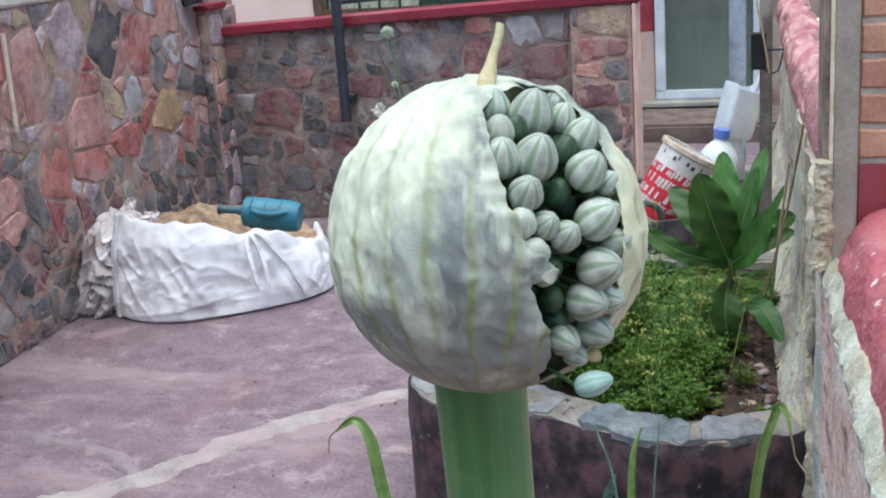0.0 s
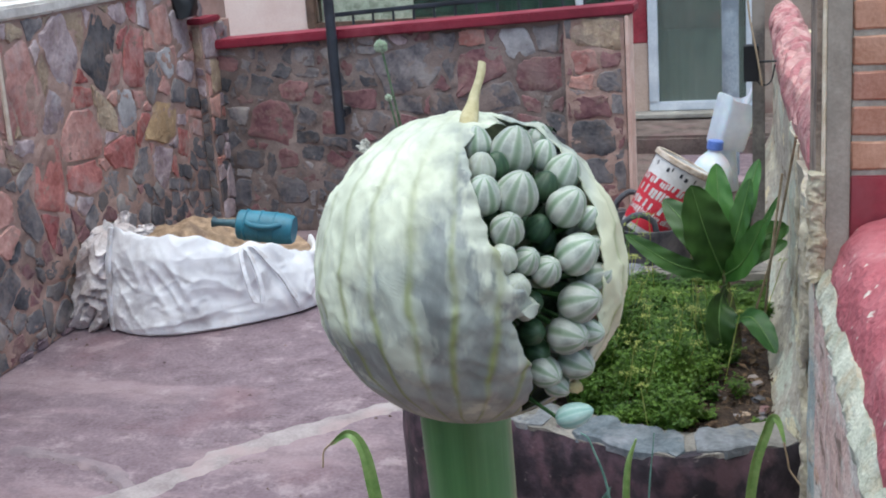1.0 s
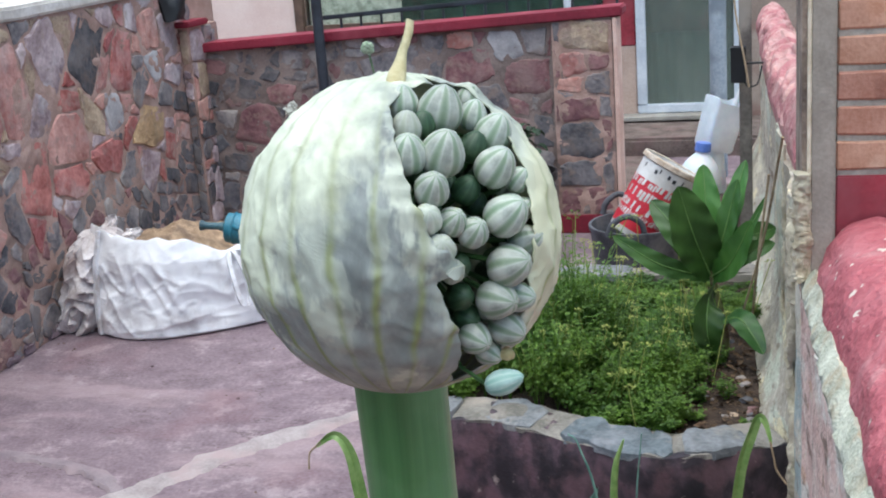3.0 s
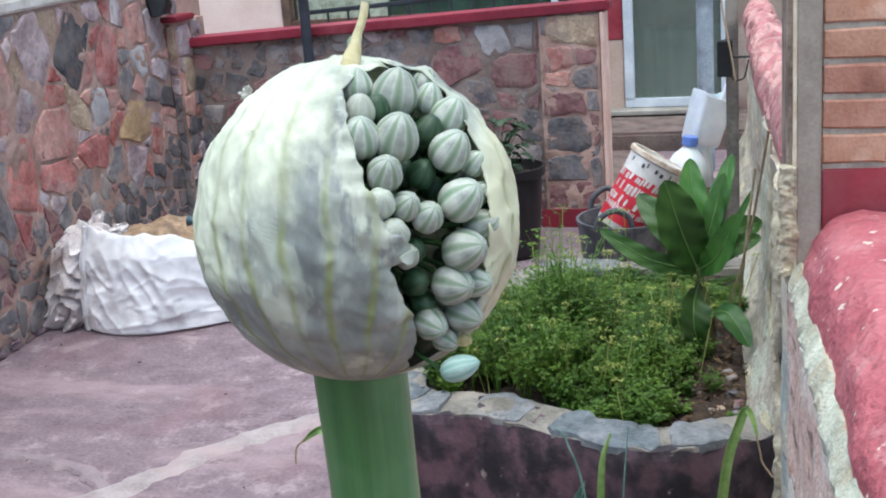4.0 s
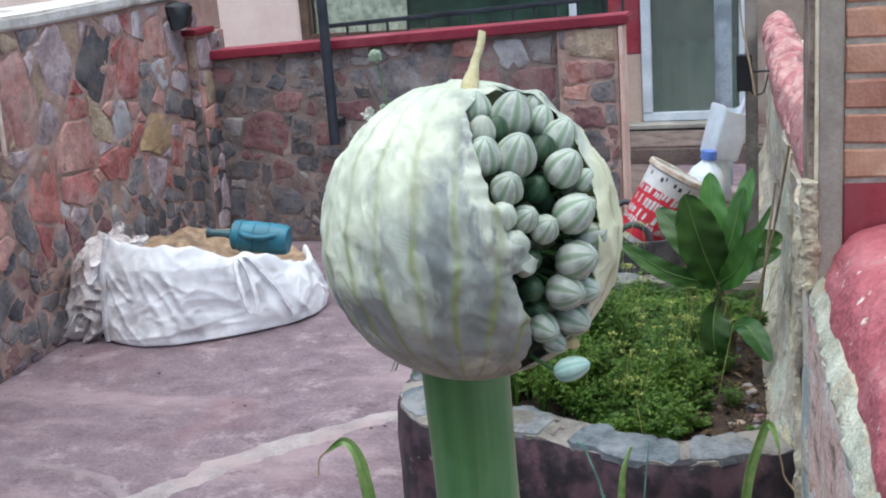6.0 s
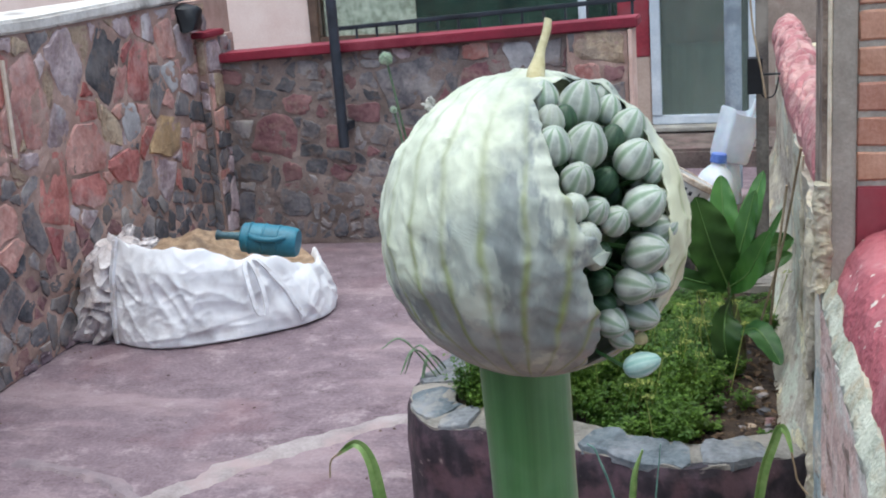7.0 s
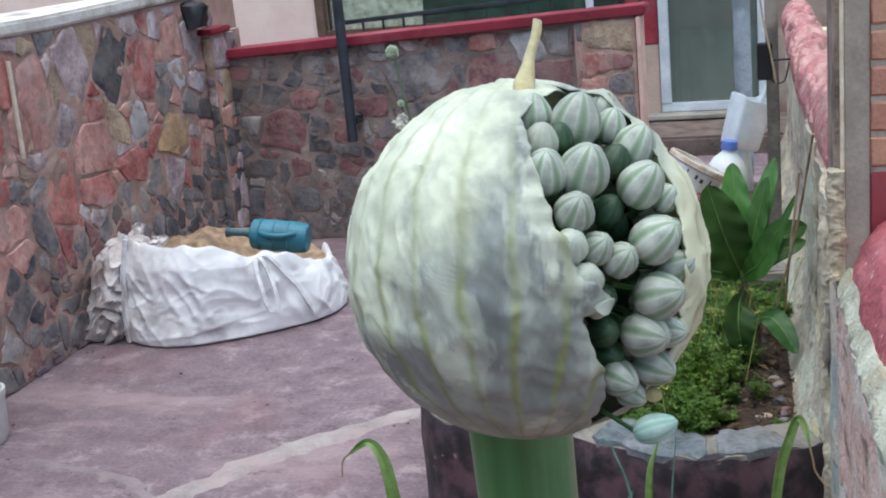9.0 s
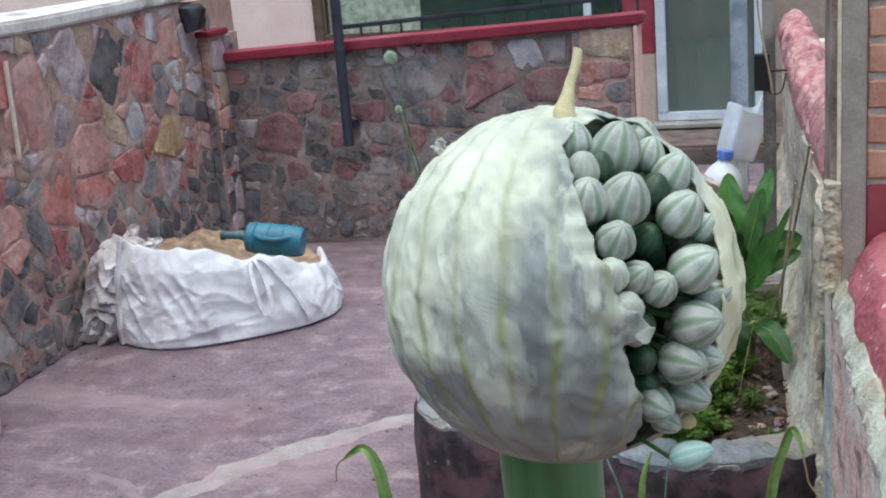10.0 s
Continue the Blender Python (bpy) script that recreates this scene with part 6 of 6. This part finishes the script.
def bud_material(name, pale, stripe, shade, light):
    n = Nodes(name, 0.5)
    sep = n.t.nodes.new("ShaderNodeSeparateXYZ")
    n.link(n.co, sep.inputs[0])
    ang = n.math("ARCTAN2", sep.outputs[1], sep.outputs[0])
    s = n.math("ABSOLUTE", n.math("COSINE", n.math("MULTIPLY", ang, 3.0)))
    edge = n.math("ADD", s, n.math("MULTIPLY", n.math("SUBTRACT", n.noise(4, 3), 0.5), 0.22))
    base = n.ramp(n.noise(2.2, 4), [(0.36, rgb(shade)), (0.62, rgb(pale))])
    base = n.mix(n.ramp(edge, [(0.50, 0.0), (0.80, 0.35)]), base, rgb(light))
    c = n.vary(n.mix(n.ramp(edge, [(0.66, 0.0), (1.0, 0.75)]), base, rgb(stripe)), 0.14, 0.012)
    n.b.inputs["Subsurface Weight"].default_value = 0.15
    n.b.inputs["Subsurface Radius"].default_value = (0.001, 0.001, 0.0006)
    n.bump(n.noise(9, 2), 0.06, 0.02)
    return n.color(c)


BUD = bud_material("striped_bud", "b4b8ae", "56764f", "8d938a", "dde0d6")
# inner buds: greener, and darkened in colour for the shade inside the head
BUD_SHADED = bud_material("shaded_green_bud", "3a5538", "1f3823", "263f29", "4c6749")


def bud_mesh(name, material):
    """An unopened flower, one unit long: six tepals closing to a point."""
    rings = []
    for k in range(15):
        t = k / 14
        z = -0.5 + t
        r = 0.41 * math.sin(math.pi * (0.05 + 0.92 * t) ** 0.84) ** 0.60 if k < 14 else 0.025
        if k == 0:
            r = 0.12
        ring = []
        for i in range(24):
            a = 2 * math.pi * i / 24
            q = r * (1 - 0.07 * abs(math.cos(3 * a)) ** 3)
            ring.append((q * math.cos(a), q * math.sin(a), z))
        rings.append(ring)
    return finish(loft(rings), name, material)


BUD_MESH, SHADED_MESH = bud_mesh("bud", BUD), bud_mesh("bud_shaded", BUD_SHADED)
FILMED_MESH = bud_mesh("bud_filmed", bud_material("filmed_bud", "b3b7aa", "98a08c", "9a9e93", "c9ccc0"))
PALE_MESH = bud_mesh("bud_pale", bud_material("pale_bud", "a3bab2", "6f978a", "8aa79f", "c6d8d1"))
PEDICEL = leaf_material("pedicel_green", "2a4626", "4b6f3d", 300, 0.5, 0.1)


def bud(pos, size, mesh, rng, tilt=1.0):
    p = Vector(pos)
    axis = (p.normalized() + Vector((0, 0, tilt)) + Vector((rng.uniform(-1, 1), rng.uniform(-1, 1), rng.uniform(-1, 1))) * 0.12).normalized()
    ob = new("bud", mesh)
    ob.parent = umbel
    q = axis.to_track_quat("Z", "Y").to_matrix().to_4x4()
    spin = Euler((0, 0, rng.uniform(0, 1.05))).to_matrix().to_4x4()
    ob.matrix_local = Matrix.Translation(p * FR) @ q @ spin @ Matrix.Diagonal((size * FR, size * FR, size * FR * 0.87, 1))
    return ob


rng = random.Random(17)
placed = []
for rows, mesh in ((UPPER, BUD_MESH), (LOWER, BUD_MESH), (FILMED, FILMED_MESH), (DEEP, SHADED_MESH)):
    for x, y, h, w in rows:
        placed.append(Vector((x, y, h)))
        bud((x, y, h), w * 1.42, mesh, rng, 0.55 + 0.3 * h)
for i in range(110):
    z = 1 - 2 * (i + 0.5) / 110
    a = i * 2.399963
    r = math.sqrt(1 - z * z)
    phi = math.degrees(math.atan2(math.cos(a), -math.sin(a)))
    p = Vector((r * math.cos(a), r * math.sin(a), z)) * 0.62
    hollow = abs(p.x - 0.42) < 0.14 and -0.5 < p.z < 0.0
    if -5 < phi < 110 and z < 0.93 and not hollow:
        bud(p, rng.uniform(0.17, 0.22), SHADED_MESH, rng)
for turn, deep, count in ((51, 0.90, 12), (62, 0.78, 13), (76, 0.70, 12)):
    for i in range(count):
        h = -0.74 + 1.6 * (i + 0.5 * (turn == 63)) / count
        phi = radians(turn + 3 * math.sin(i * 1.7))
        r = math.sqrt(1 - h * h)
        p = Vector((math.sin(phi) * r, -math.cos(phi) * r, h)) * deep
        if all((p - q).length > 0.15 for q in placed):
            bud(p, rng.uniform(0.20, 0.24) * (1 if turn < 60 else 0.75), BUD_MESH, rng, 0.4)
for x, y, h, w in ((0.34, -0.10, 0.80, 0.19), (0.52, -0.10, 0.72, 0.18), (0.64, -0.14, 0.61, 0.17)):
    bud((x, y, h), w * 1.3, BUD_MESH, rng, 0.5)
for p in placed:
    head_part("pedicel", tube([p * FR * 0.1, p * FR * 0.5 + Vector((0, 0, -0.0005)), p * FR * 0.85], 0.00035, 6), PEDICEL)
bm = bmesh.new()
bmesh.ops.create_icosphere(bm, subdivisions=3, radius=FR * 0.32)
head_part("green_core", wobble(bm, 0.001, 300), PEDICEL, "green core of the head")
drop = bud((0.63, -0.60, -0.86), 0.27, PALE_MESH, rng)
drop.matrix_local = Matrix.Translation(Vector((0.63, -0.60, -0.86)) * FR) @ Euler((0.3, 1.25, 0.2)).to_matrix().to_4x4() @ Matrix.Diagonal((0.19 * FR, 0.19 * FR, 0.23 * FR, 1))
tagged(drop, "loose pale bud hanging below the cover")
head_part("loose_stem", tube([Vector(p) * FR for p in [(0.25, -0.1, -0.6), (0.38, -0.35, -0.80), (0.53, -0.58, -0.88)]], 0.00026, 6), PEDICEL)
head_part("receptacle", wobble(lathe([(0.15 * FR, -0.9 * FR), (0.28 * FR, -0.82 * FR), (0.36 * FR, -0.70 * FR), (0.28 * FR, -0.55 * FR), (0.02 * FR, -0.5 * FR)], 40), 0.0012, 420), PEDICEL, "green base where the flower stalks meet")
knot = bmesh.new()
bmesh.ops.create_icosphere(knot, subdivisions=2, radius=0.0008)
bmesh.ops.translate(knot, verts=knot.verts, vec=Vector((0.66, -0.34, -0.72)) * FR)
head_part("torn_edge", wobble(knot, 0.0006, 700), TIP, "dry knot at the lower end of the tear")
ragged = bmesh.new()
bmesh.ops.create_icosphere(ragged, subdivisions=2, radius=0.0010)
bmesh.ops.translate(ragged, verts=ragged.verts, vec=Vector((0.36, -0.91, -0.24)) * FR)
head_part("torn_edge", wobble(ragged, 0.0009, 600), SPATHE, "crumpled pale point of the torn cover")


def scape_material():
    n = Nodes("scape_green", 0.38)
    up = n.mapped((1, 1, 0.04))
    c = n.ramp(n.noise(700, 4, up), [(0.30, rgb("42673a")), (0.55, rgb("4b7241")), (0.78, rgb("567c4b"))])
    c = n.mix(n.ramp(n.noise(90, 4), [(0.45, 0.0), (0.7, 0.25)]), c, rgb("7f9f77"))
    n.bump(n.noise(900, 3, up), 0.15, 0.0004)
    n.b.inputs["Subsurface Weight"].default_value = 0.1
    n.b.inputs["Subsurface Radius"].default_value = (0.002, 0.003, 0.001)
    return n.color(c)


foot = CEN + Vector((-0.0034, 0.005, -0.0165))
depth = np.concatenate([np.linspace(0, 0.06, 30), np.linspace(0.075, foot.z - 0.03, 40)])
line = [(foot.x + 0.0008 * min(1.0, d / 0.03), foot.y, foot.z - d) for d in depth]
scape = tube(line, [float(np.interp(d, [0, 0.004, 0.02, 0.06, 0.3, 1.6], [0.0058, 0.0063, 0.0061, 0.0061, 0.0088, 0.011])) for d in depth], 40)
ob = new("flower_stalk", finish(scape, "flower_stalk", scape_material()))
ob.parent = umbel
ob.matrix_parent_inverse = umbel.matrix_world.inverted()
tagged(ob, "thick smooth green hollow stalk")
